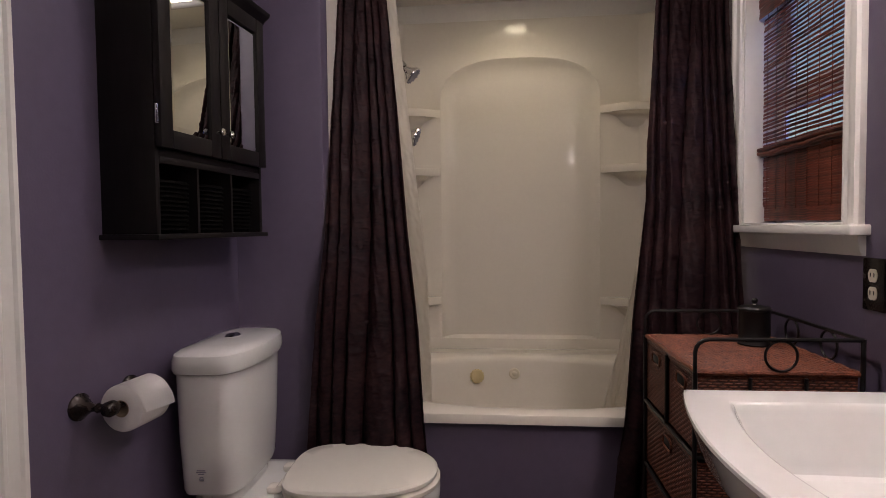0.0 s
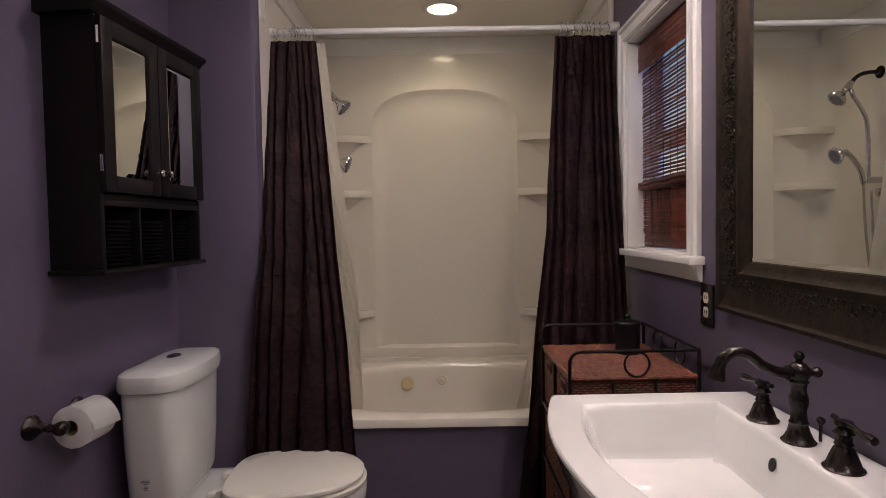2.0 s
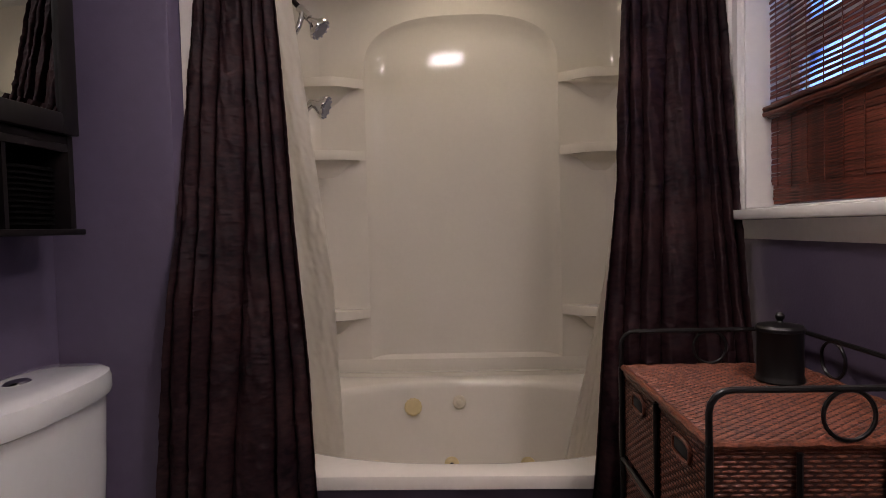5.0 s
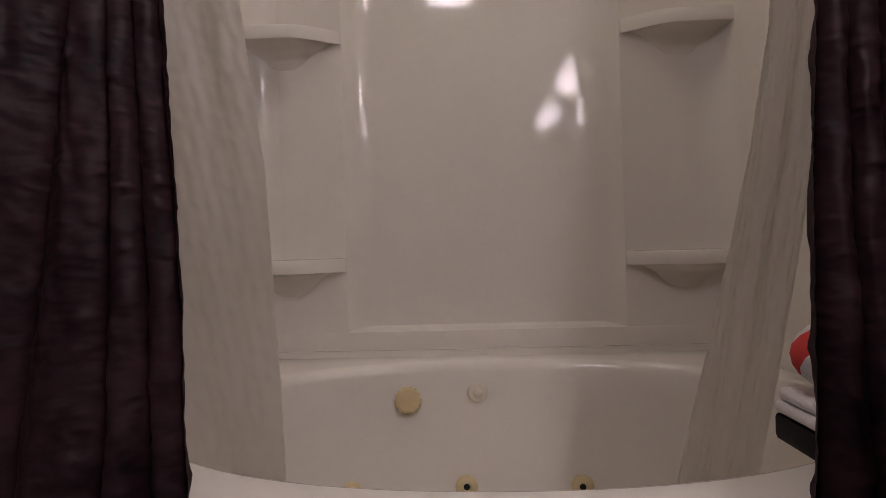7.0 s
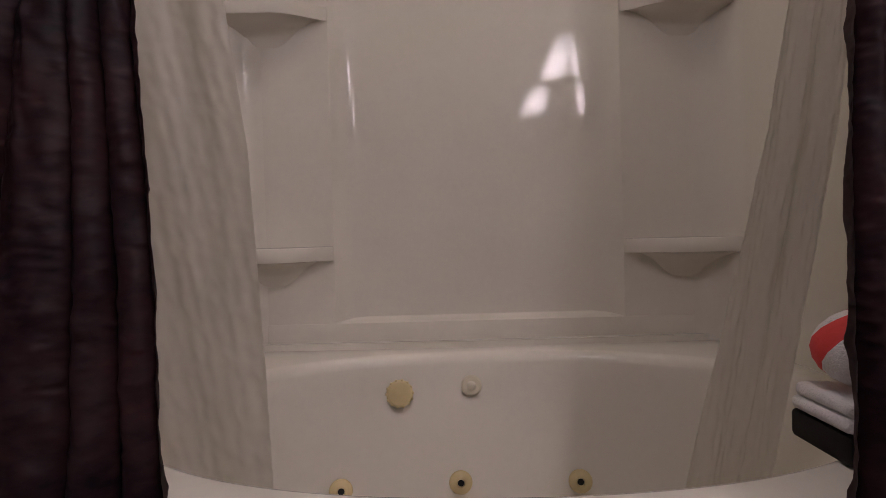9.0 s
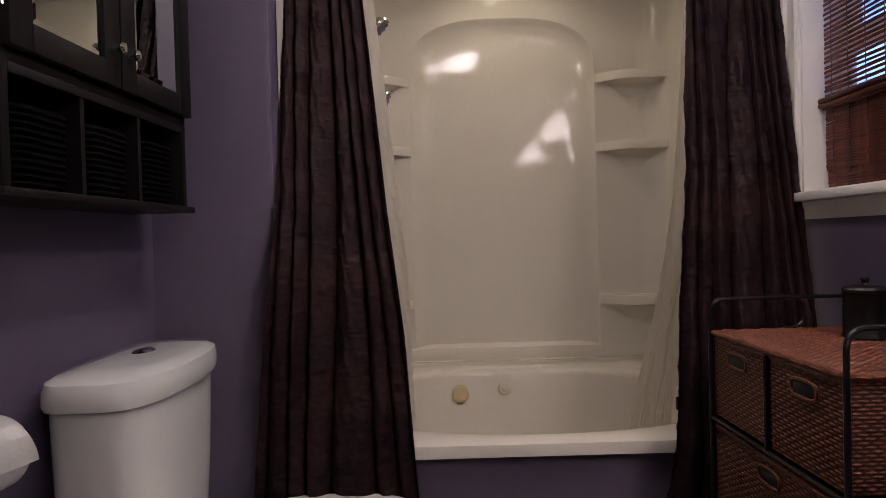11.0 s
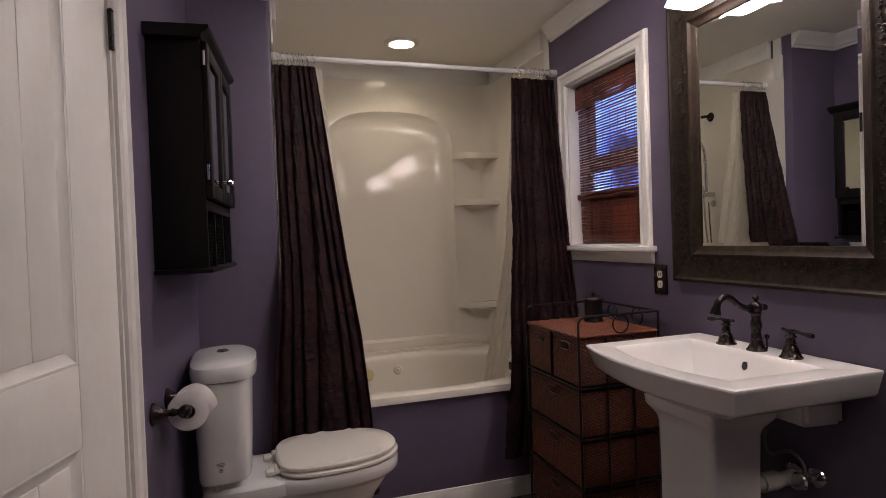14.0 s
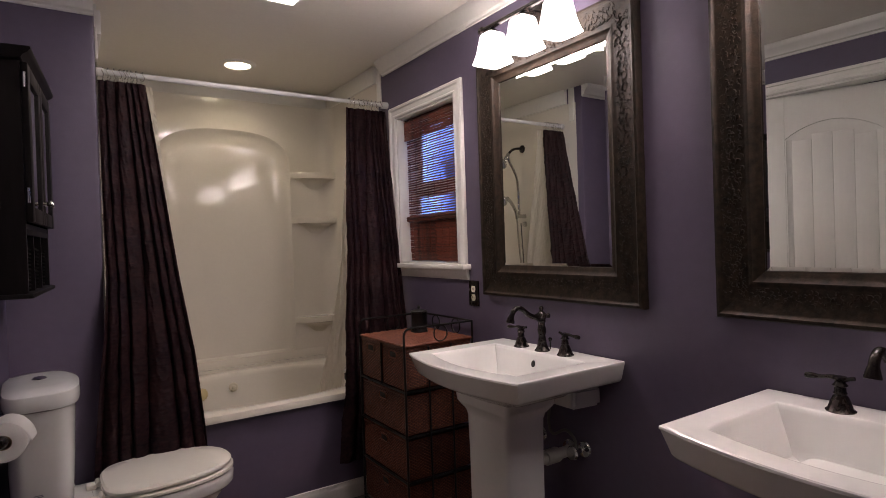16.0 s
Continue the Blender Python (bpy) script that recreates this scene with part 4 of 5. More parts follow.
def drawer_tower():
    lx, ly, zt = 0.352, 0.430, 0.858
    t = thing("wicker_drawer_tower", pose(1.842, 2.530, 0), "red-brown wicker drawer tower in a black iron frame", "drawer unit")
    # frame
    for x, y in ((0, 0), (0, ly), (lx, ly), (lx, 0)):
        part("frame_post", tube([(x, y, 0), (x, y, zt)], 0.0055, seg=10), BLACKM, t)
    for z in (0.090, 0.282, 0.474, 0.664):
        loop = [(0, 0, z), (lx, 0, z), (lx, ly, z), (0, ly, z)]
        for a, b in zip(loop, loop[1:] + loop[:1]):
            part("frame_rung", tube([a, b], 0.0045, seg=8), BLACKM, t)
    for k in (1, 2):
        part("side_rod", tube([(lx * k / 3, -0.003, 0.09), (lx * k / 3, -0.003, zt - 0.01)], 0.0042, seg=8), BLACKM, t)
        part("side_rod", tube([(lx * k / 3, ly + 0.003, 0.09), (lx * k / 3, ly + 0.003, zt - 0.01)], 0.0042, seg=8), BLACKM, t)
    # top rails: rounded at the open front
    for y in (0, ly):
        pts = [(0, y, zt - 0.01), (0, y, zt + 0.045)] + [(0.03 - 0.03 * math.cos(a), y, zt + 0.045 + 0.03 * math.sin(a)) for a in (0.4, 0.8, 1.2, 1.57)] + [(lx, y, zt + 0.075)]
        part("gallery_rail", tube(pts, 0.0048, seg=8), BLACKM, t)
    part("gallery_rail", tube([(lx, 0, zt + 0.075), (lx, ly, zt + 0.075)], 0.0048, seg=8), BLACKM, t)
    for y in (0, ly):
        part("frame_post", tube([(lx, y, zt - 0.01), (lx, y, zt + 0.078)], 0.0055, seg=8), BLACKM, t)
    for c, ax in (((lx * 0.52, 0, 0), "x"), ((lx * 0.52, ly, 0), "x"), ((lx, ly * 0.30, 0), "y"), ((lx, ly * 0.70, 0), "y")):
        pts = []
        for k in range(24):
            a = 2 * math.pi * k / 24
            o = 0.034 * math.cos(a)
            pts.append((c[0] + (o if ax == "x" else 0), c[1] + (o if ax == "y" else 0), zt + 0.039 + 0.034 * math.sin(a)))
        part("ring", tube(pts, 0.0032, seg=6, closed=True), BLACKM, t)
    # woven top with a rolled edge
    bm = weave((0.004, 0.004, zt), (lx - 0.008, 0, 0), (0, ly - 0.008, 0), 34, 58, (0, 0, 1), 0.0058)
    bm2 = box((0.006, 0.006, zt - 0.012), (lx - 0.006, ly - 0.006, zt - 0.001), bm=bm)
    # added dark sheet at mid-relief: paints the shade between the top's strands
    part("gap_shade_sheet", box((0.006, 0.006, zt - 0.0005), (lx - 0.006, ly - 0.006, zt + 0.0020)), GAP_SHADE, t)
    top = part("woven_top", bm2, WICKER, t, "tightly woven red-brown wicker top")
    rim = [(0.004, 0.004, zt - 0.001), (lx - 0.004, 0.004, zt - 0.001), (lx - 0.004, ly - 0.004, zt - 0.001), (0.004, ly - 0.004, zt - 0.001)]
    for a, b in zip(rim, rim[1:] + rim[:1]):
        part("edge_roll", tube([Vector(a).lerp(Vector(b), k / 24) + Vector((0, 0, 0.0012 * math.sin(k * 2.1))) for k in range(25)], 0.0065, seg=8), WICKER, top)

    def basket(y0, y1, z0, z1):
        x0, x1 = 0.007, lx - 0.007
        # core box in the dark shade colour, showing through between the woven strands
        d = part("drawer", box((x0 - 0.0011, y0 - 0.0011, z0 + 0.002), (x1 + 0.0011, y1 + 0.0011, z1 - 0.006)), GAP_SHADE, t, "woven wicker drawer basket")
        nv = int((z1 - z0) / 0.0064)
        part("front_weave", weave((x0, y0, z0), (0, y1 - y0, 0), (0, 0, z1 - z0), int((y1 - y0) / 0.011), nv, (-1, 0, 0), 0.0034), WICKER, d)
        if y0 < 0.05:
            part("side_weave", weave((x0, y0, z0), (x1 - x0, 0, 0), (0, 0, z1 - z0), int((x1 - x0) / 0.011), nv, (0, -1, 0), 0.0034), WICKER, d)
        if y1 > ly - 0.05:
            part("side_weave", weave((x0, y1, z0), (x1 - x0, 0, 0), (0, 0, z1 - z0), int((x1 - x0) / 0.011), nv, (0, 1, 0), 0.0034), WICKER, d)
        part("rolled_rim", tube([(x0, y0, z1 - 0.002), (x0, y1, z1 - 0.002)], 0.0055, seg=8), WICKER, d)
        cy, zz = (y0 + y1) / 2, z1 - 0.036
        bm = box((x0 - 0.006, cy - 0.030, zz - 0.012), (x0 + 0.006, cy + 0.030, zz + 0.012), 0.005)
        hole = part("hand_hole", bm, DARKH, d, "dark hand hole")
        pts = [(x0 - 0.004, cy + 0.034 * math.cos(a) / max(abs(math.cos(a)), abs(math.sin(a))) ** 0.6, zz + 0.016 * math.sin(a) / max(abs(math.cos(a)), abs(math.sin(a))) ** 0.6) for a in [2 * math.pi * k / 20 for k in range(20)]]
        part("hole_binding", tube(pts, 0.0035, seg=6, closed=True), WICKER, hole)

    basket(0.008, ly / 2 - 0.008, 0.672, 0.848)
    basket(ly / 2 + 0.008, ly - 0.008, 0.672, 0.848)
    part("divider_post", tube([(0, ly / 2, 0.664), (0, ly / 2, zt - 0.01)], 0.0045, seg=8), BLACKM, t)
    for z in (0.482, 0.290, 0.098):
        basket(0.008, ly - 0.008, z, z + 0.168)


drawer_tower()


def canister():
    t = thing("lidded_canister", pose(2.095, 2.825, 0.8625), "black metal lidded canister on the wicker top", "canister")
    part("body", lathe([(0.046, 0), (0.048, 0.003), (0.046, 0.010), (0.0445, 0.014), (0.0445, 0.096), (0.047, 0.100), (0.0, 0.100)], Matrix.Diagonal((0.86, 0.86, 0.93, 1))), BLACKM, t)
    lid = part("lid", lathe([(0.0475, 0.1005), (0.0475, 0.106), (0.043, 0.111), (0.020, 0.115), (0.008, 0.116), (0.0055, 0.119), (0.0095, 0.125), (0.0095, 0.130), (0.005, 0.135), (0, 0.136)], Matrix.Diagonal((0.86, 0.86, 0.93, 1))), BLACKM, t)


canister()


# ---- toilet and paper holder ----
def toilet():
    t = thing("toilet", pose(0.485, 2.883, 0, 0, 0, 3.0), "white porcelain two-piece toilet with closed lid", "toilet")

    def egg(cx, front, back, half, z, n=56, p=2.25):
        blunt = super_ring(cx, 0, front, half, z, n=n, p=3.4, a2=back)
        return [q if q[0] >= cx else w for q, w in zip(super_ring(cx, 0, front, half, z, n=n, p=p, a2=back), blunt)]

    base = [egg(0.40, 0.20, 0.22, 0.105, 0.0, p=3), egg(0.40, 0.20, 0.22, 0.105, 0.03, p=3), egg(0.40, 0.185, 0.21, 0.095, 0.06, p=3), egg(0.40, 0.17, 0.20, 0.090, 0.14, p=2.8), egg(0.41, 0.20, 0.20, 0.105, 0.20, p=2.5), egg(0.43, 0.225, 0.20, 0.122, 0.27),
            egg(0.45, 0.252, 0.21, 0.148, 0.33), egg(0.457, 0.264, 0.213, 0.164, 0.352), egg(0.46, 0.275, 0.215, 0.178, 0.358), egg(0.46, 0.280, 0.215, 0.185, 0.368), egg(0.46, 0.280, 0.215, 0.186, 0.402), egg(0.46, 0.274, 0.21, 0.181, 0.411)]
    part("bowl", loft(base), PORC, t, "white porcelain bowl")
    deck = [super_ring(0.19, 0, 0.16, 0.10, 0.20, n=40, p=4), super_ring(0.19, 0, 0.165, 0.105, 0.335, n=40, p=4), super_ring(0.19, 0, 0.17, 0.135, 0.352, n=40, p=4), super_ring(0.19, 0, 0.175, 0.162, 0.360, n=40, p=4), super_ring(0.19, 0, 0.175, 0.165, 0.372, n=40, p=4), super_ring(0.19, 0, 0.172, 0.165, 0.402, n=40, p=4), super_ring(0.19, 0, 0.165, 0.158, 0.408, n=40, p=4), super_ring(0.105, 0, 0.07, 0.135, 0.410, n=40, p=4), super_ring(0.100, 0, 0.055, 0.115, 0.446, n=40, p=4)]
    part("rear_deck", loft(deck), PORC, t)
    part("trapway", tube(smooth_path([(0.50, 0.02, 0.20), (0.38, 0, 0.26), (0.27, 0, 0.25), (0.22, 0, 0.16), (0.22, 0, 0.03)], 5), lambda u: 0.098 - 0.012 * u, seg=18), PORC, t)
    tank = [super_ring(0.092, 0, 0.070, 0.172, 0.442, n=48, p=5), super_ring(0.092, 0, 0.077, 0.182, 0.447, n=48, p=5), super_ring(0.092, 0, 0.080, 0.187, 0.460, n=48, p=5), super_ring(0.094, 0, 0.085, 0.200, 0.60, n=48, p=5), super_ring(0.096, 0, 0.089, 0.212, 0.775, n=48, p=4.6), super_ring(0.096, 0, 0.089, 0.212, 0.80, n=48, p=4.6)]

    def bowed(ring, bow):
        return [(x + (bow * (1 - (y / 0.22) ** 2) if x > 0.10 else 0), y, z) for x, y, z in ring]
    part("tank", loft([bowed(r, 0.022) for r in tank]), PORC, t, "white porcelain tank, wider at the top")
    lid = [super_ring(0.098, 0, 0.091, 0.213, 0.792, n=56, p=4.4), super_ring(0.098, 0, 0.098, 0.222, 0.796, n=56, p=4.4), super_ring(0.098, 0, 0.101, 0.226, 0.806, n=56, p=4.4), super_ring(0.098, 0, 0.101, 0.226, 0.832, n=56, p=4.2), super_ring(0.098, 0, 0.098, 0.222, 0.845, n=56, p=4), super_ring(0.098, 0, 0.086, 0.208, 0.853, n=56, p=3.6), super_ring(0.109, 0, 0.060, 0.14, 0.859, n=56, p=3), super_ring(0.109, 0, 0.02, 0.05, 0.861, n=56, p=2.5)]
    top = part("tank_lid", loft([bowed(r, 0.024 * min(1, (0.9 - r[0][2]) / 0.055)) for r in lid]), PORC, t, "white porcelain tank lid")
    btn = part("flush_button", lathe([(0.026, 0), (0.027, 0.003), (0.022, 0.007), (0.0, 0.008)], pose(0.105, 0.0, 0.8595) @ Matrix.Diagonal((0.8, 1.15, 1, 1))), CHROME, top, "chrome dual-flush button")
    part("seat_ring", loft([egg(0.47, 0.262, 0.185, 0.180, 0.4135), egg(0.47, 0.270, 0.195, 0.187, 0.418), egg(0.47, 0.270, 0.195, 0.187, 0.428), egg(0.47, 0.262, 0.188, 0.180, 0.433)]), SEATW, t, "off-white plastic seat")
    part("seat_lid", loft([egg(0.468, 0.255, 0.185, 0.176, 0.4365), egg(0.468, 0.264, 0.193, 0.184, 0.440), egg(0.468, 0.264, 0.193, 0.184, 0.450), egg(0.468, 0.256, 0.186, 0.177, 0.457), egg(0.468, 0.20, 0.14, 0.13, 0.461), egg(0.468, 0.05, 0.04, 0.03, 0.4625)]), SEATW, t, "off-white plastic lid, closed")
    for s in (-1, 1):
        h = part("seat_hinge", box((0.232, s * 0.075 - 0.022, 0.4085), (0.268, s * 0.075 + 0.022, 0.430), 0.008), SEATW, t)
        part("hinge_knuckle", tube([(0.272, s * 0.075 - 0.026, 0.428), (0.272, s * 0.075 + 0.026, 0.428)], 0.010, seg=12), SEATW, h)
    mark = part("deck_mark", box((0.206, -0.018, 0.4082), (0.209, 0.018, 0.4086)), PRINT, t)
    # printed label: plain bars, on the near end of the tank
    for k, (w, z) in enumerate(((0.024, 0.522), (0.028, 0.517), (0.016, 0.512), (0.010, 0.503), (0.014, 0.498), (0.012, 0.493))):
        part("printed_line", box((0.088 - w / 2, -0.1868 - (z - 0.42) * 0.0778, z - 0.0011), (0.088 + w / 2, -0.180, z + 0.0011)), PRINT, t)
    part("fill_nut", lathe([(0.016, 0.36), (0.016, 0.385), (0.020, 0.388), (0.020, 0.405)], pose(0.075, -0.13, 0.038), seg=10), WHITEP, t)
    part("supply_hose", tube(smooth_path([(0.075, -0.13, 0.400), (0.08, -0.135, 0.31), (0.10, -0.12, 0.265), (0.07, -0.10, 0.22), (0.012, -0.10, 0.20)], 6), 0.0055, seg=8), TUBE, t, "braided supply hose")
    part("shutoff_valve", tube([(0.004, -0.10, 0.20), (0.05, -0.10, 0.20)], 0.010), CHROME, t)


toilet()


def paper_holder():
    t = thing("toilet_paper_holder", LEFT @ pose(0, 0.120, 0.780), "oil-rubbed bronze toilet paper holder on the wall", "paper holder")
    for y in (-0.082, 0.082):
        post = part("post", lathe([(0.032, 0), (0.032, 0.005), (0.026, 0.010), (0.018, 0.022), (0.010, 0.034), (0.0085, 0.046), (0.012, 0.052), (0.0095, 0.058), (0.0085, 0.072), (0.014, 0.078)], pose(0, y, 0, 0, 90, 0)), BRONZE, t)
        part("knuckle", lathe([(0.0, -0.020), (0.012, -0.018), (0.018, -0.008), (0.018, 0.008), (0.012, 0.018), (0, 0.020)], pose(0.084, y, 0, 90, 0, 0)), BRONZE, post)
    part("roller", tube([(0.084, -0.08, 0), (0.084, 0.08, 0)], 0.0075), BRONZE, t)
    r = thing("toilet_paper_roll", LEFT @ pose(0.086, 0.120, 0.770), "white toilet paper roll with a loose sheet", "toilet paper")
    bm = bmesh.new()
    seg, rings = 48, []
    for rr, y in ((0.020, -0.052), (0.052, -0.052), (0.0555, -0.050), (0.0565, -0.046), (0.0565, 0.046), (0.0555, 0.050), (0.052, 0.052), (0.020, 0.052)):
        rings.append([(rr * (1 + 0.008 * math.sin(3 * a)) * math.cos(a), y, rr * math.sin(a)) for a in [2 * math.pi * k / seg for k in range(seg)]])
    part("roll", loft(rings + [rings[0]], cap_start=False, cap_end=False), PAPER, r)
    bm = bmesh.new()
    rows = []
    for i in range(13):
        f = i / 12
        a = radians(100 - 105 * f)
        rad = 0.0576 + 0.006 * max(0, f - 0.6) ** 1.3 * 4
        rows.append([bm.verts.new((rad * math.cos(a), -0.051 + 0.102 * q / 8 + 0.004 * f * math.sin(q), rad * math.sin(a) - 0.008 * f * f * (q / 8))) for q in range(9)])
    for a, b in zip(rows, rows[1:]):
        for q in range(8):
            bm.faces.new((a[q], a[q + 1], b[q + 1], b[q]))
    bmesh.ops.solidify(bm, geom=bm.faces[:], thickness=0.0008)
    part("loose_sheet", bm, PAPER, r)
    part("core", lathe([(0.0202, -0.053), (0.0202, 0.053), (0.019, 0.053), (0.019, -0.053)], pose(0, 0, 0, 90, 0, 0)), CARD, r)


paper_holder()


# ---- wall cabinet ----
def wall_cabinet():
    t = thing("wall_cabinet", LEFT @ pose(0, 0.389, 1.165), "espresso wood wall cabinet with two mirrored doors", "cabinet")
    hw, d, h, th = 0.262, 0.150, 0.70, 0.016
    for s in (-1, 1):
        part("side_panel", box((0.0, s * hw - (th if s > 0 else 0), 0.014), (d, s * hw + (th if s < 0 else 0), h), 0.0015), ESPRESSO, t)
    part("bottom_board", box((0.0, -hw - 0.012, 0.0), (d + 0.014, hw + 0.012, 0.014), 0.003), ESPRESSO, t)
    part("shelf_board", box((0.004, -hw + th, 0.205), (d - 0.002, hw - th, 0.221)), ESPRESSO, t)
    part("back_board", box((0.0005, -hw + th, 0.014), (0.005, hw - th, h - 0.002)), ESPRESSO, t)
    part("crown", sweep_profile([(0, 0), (0.006, 0.002), (0.012, 0.012), (0.024, 0.020), (0.030, 0.028), (0.030, 0.036), (-d, 0.036), (-d, 0)], (d, -hw - 0.026, h - 0.004), (d, hw + 0.026, h - 0.004), (1, 0, 0)), ESPRESSO, t)
    for k in (-1, 1):
        part("divider", box((0.006, k * 0.084 - 0.005, 0.014), (d - 0.004, k * 0.084 + 0.005, 0.205)), ESPRESSO, t)
    part("cubby_rail", box((d - 0.012, -hw + th, 0.188), (d, hw - th, 0.2045), 0.001), ESPRESSO, t)
    for s in (-1, 1):
        y0, y1 = (0.002, hw - 0.001) if s > 0 else (-hw + 0.001, -0.002)
        z0, z1, fw, x0, x1 = 0.224, h - 0.008, 0.046, d + 0.001, d + 0.019
        door = part("door", box((x0, y0, z0), (x1, y0 + fw, z1), 0.003), ESPRESSO, t, "espresso framed mirror door")
        part("stile", box((x0, y1 - fw, z0), (x1, y1, z1), 0.003), ESPRESSO, door)
        part("rail", box((x0, y0 + fw, z0), (x1, y1 - fw, z0 + fw), 0.003), ESPRESSO, door)
        part("rail", box((x0, y0 + fw, z1 - fw), (x1, y1 - fw, z1), 0.003), ESPRESSO, door)
        bv, xm = 0.012, x1 - 0.006
        o = [(xm - 0.002, y0 + fw, z0 + fw), (xm - 0.002, y1 - fw, z0 + fw), (xm - 0.002, y1 - fw, z1 - fw), (xm - 0.002, y0 + fw, z1 - fw)]
        inn = [(xm, y0 + fw + bv, z0 + fw + bv), (xm, y1 - fw - bv, z0 + fw + bv), (xm, y1 - fw - bv, z1 - fw - bv), (xm, y0 + fw + bv, z1 - fw - bv)]
        g = part("mirror_pane", loft([[(p[0] - 0.003, p[1], p[2]) for p in o], o, inn]), MIRROR, door, "bevelled mirror pane")
        for p in g.data.polygons:
            p.use_smooth = False
        ky = 0.024 * s
        part("knob", lathe([(0.006, 0), (0.005, 0.010), (0.0105, 0.016), (0.0115, 0.021), (0.008, 0.026), (0, 0.027)], pose(x1, ky, 0.295, 0, 90, 0), seg=20), CHROME, door, "chrome knob")
        hy = y1 if s > 0 else y0
        for z in (z0 + 0.055, z1 - 0.075):
            part("hinge", tube([(x0 + 0.009, hy + 0.0035 * s, z), (x0 + 0.009, hy + 0.0035 * s, z + 0.045)], 0.0045, seg=10), CHROME, door, "bright steel hinge")
    for k, y in enumerate((-0.166, 0.0, 0.166)):
        b = thing("storage_basket", LEFT @ pose(0.074, 0.389 + y, 1.1795), "small black woven basket in the cabinet cubby", "basket", "baskets in the wall cabinet")
        bm = loft([super_ring(0, 0, 0.062, 0.056, 0, n=32, p=5), super_ring(0, 0, 0.066, 0.061, 0.135, n=32, p=5), super_ring(0, 0, 0.060, 0.055, 0.135, n=32, p=5), super_ring(0, 0, 0.056, 0.050, 0.006, n=32, p=5)])
        part("basket_body", bm, DARKW, b)
        for q in range(11):
            part("strand", tube([(x * 1.03, yy * 1.03, 0.010 + q * 0.0118) for x, yy, _ in super_ring(0, 0, 0.0625 + 0.0035 * q / 11, 0.0565 + 0.004 * q / 11, 0, n=28, p=5)], 0.0042, seg=5, closed=True), DARKW, b)


wall_cabinet()


# ---- door in the left wall ----
def panel_door():
    t = thing("door_1", LEFT, "white two-panel plank door with an arched top panel, standing ajar", "door")
    t["kind"] = "structure"
    d0, d1, dh = -0.968, -0.168, 2.06
    y0, y1, x0, x1, st = d0 + 0.018, d1 - 0.018, -0.037, -0.006, 0.160
    ajar = pose(x1, y1, 0, 0, 0, -12) @ pose(-x1, -y1, 0)   # swung away from the room about its hinges
    slab = part("door_slab", box((x0, y0, 0.008), (x1 - 0.012, y1, dh - 0.018)), DOORW, t, m=ajar)
    part("hinge_stile", box((x1 - 0.012, y1 - st, 0.008), (x1, y1, dh - 0.018), 0.002), DOORW, slab)
    part("latch_stile", box((x1 - 0.012, y0, 0.008), (x1, y0 + st, dh - 0.018), 0.002), DOORW, slab)
    a, b = y0 + st, y1 - st
    part("bottom_rail", box((x1 - 0.012, a, 0.008), (x1, b, 0.23), 0.002), DOORW, slab)
    part("lock_rail", box((x1 - 0.012, a, 0.833), (x1, b, 1.003), 0.002), DOORW, slab)
    # top rail with an arched underside
    pts = [(a, dh - 0.018), (a, 1.80)]
    for k in range(1, 20):
        u = k / 20
        pts.append((a + (b - a) * u, 1.80 + 0.085 * math.sin(math.pi * u) ** 0.8))
    pts += [(b, 1.80), (b, dh - 0.018)]
    bm = prism([(p[1], p[0]) for p in pts], 0, 0.012)
    part("top_rail", bm, DOORW, slab, m=pose(x1, 0, 0, 0, -90, 0))
    for z0, z1, arch in ((0.23, 0.833, 0), (1.003, 1.80, 1)):
        n = 4
        pw = (b - a - 0.064) / n
        for k in range(n):
            ya = a + 0.032 + k * pw
            zt = z1 - 0.032 + (0.055 * math.sin(math.pi * (k + 0.5) / n) if arch else 0)
            part("plank", box((x1 - 0.0118, ya + 0.0004, z0 + 0.032), (x1 - 0.0065, ya + pw - 0.0004, zt), 0.0022), DOORW, slab)
        bead, xb, end = [(0, 0), (0.0315, 0), (0.0315, 0.0025), (0.028, 0.0035), (0.009, 0.0085), (0.0065, 0.0108), (0, 0.0108)], x1 - 0.0118, 0.0 if arch else -1.0
        part("panel_bead", sweep_profile(bead, (xb, a, z0), (xb, a, z1), (0, 1, 0), (1, 0, 0), cut0=-1.0, cut1=end), DOORW, slab)
        part("panel_bead", sweep_profile(bead, (xb, b, z0), (xb, b, z1), (0, -1, 0), (1, 0, 0), cut0=-1.0, cut1=end), DOORW, slab)
        part("panel_bead", sweep_profile(bead, (xb, a, z0), (xb, b, z0), (0, 0, 1), (1, 0, 0), cut0=-1.0, cut1=-1.0), DOORW, slab)
        if not arch:
            part("panel_bead", sweep_profile(bead, (xb, a, z1), (xb, b, z1), (0, 0, -1), (1, 0, 0), cut0=-1.0, cut1=-1.0), DOORW, slab)
    for nm, lo, hi in (("jamb", (-0.12, d0, 0), (0.001, d0 + 0.016, dh)), ("jamb", (-0.12, d1 - 0.016, 0), (0.001, d1, dh)), ("head_jamb", (-0.12, d0 + 0.016, dh - 0.016), (0.001, d1 - 0.016, dh))):
        part(nm, box(lo, hi, 0.001), TRIM, t)
    prof = [(0, 0), (0.066, 0), (0.066, 0.015), (0.060, 0.021), (0.050, 0.021), (0.045, 0.015), (0.022, 0.012), (0.016, 0.017), (0.008, 0.017), (0, 0.010)]
    for s, e in ((-1, d0), (1, d1)):
        part("casing", sweep_profile(prof, (0, e - s * 0.006, 0), (0, e - s * 0.006, dh - 0.006), (0, s, 0), (1, 0, 0), cut1=1.0), TRIM, t)
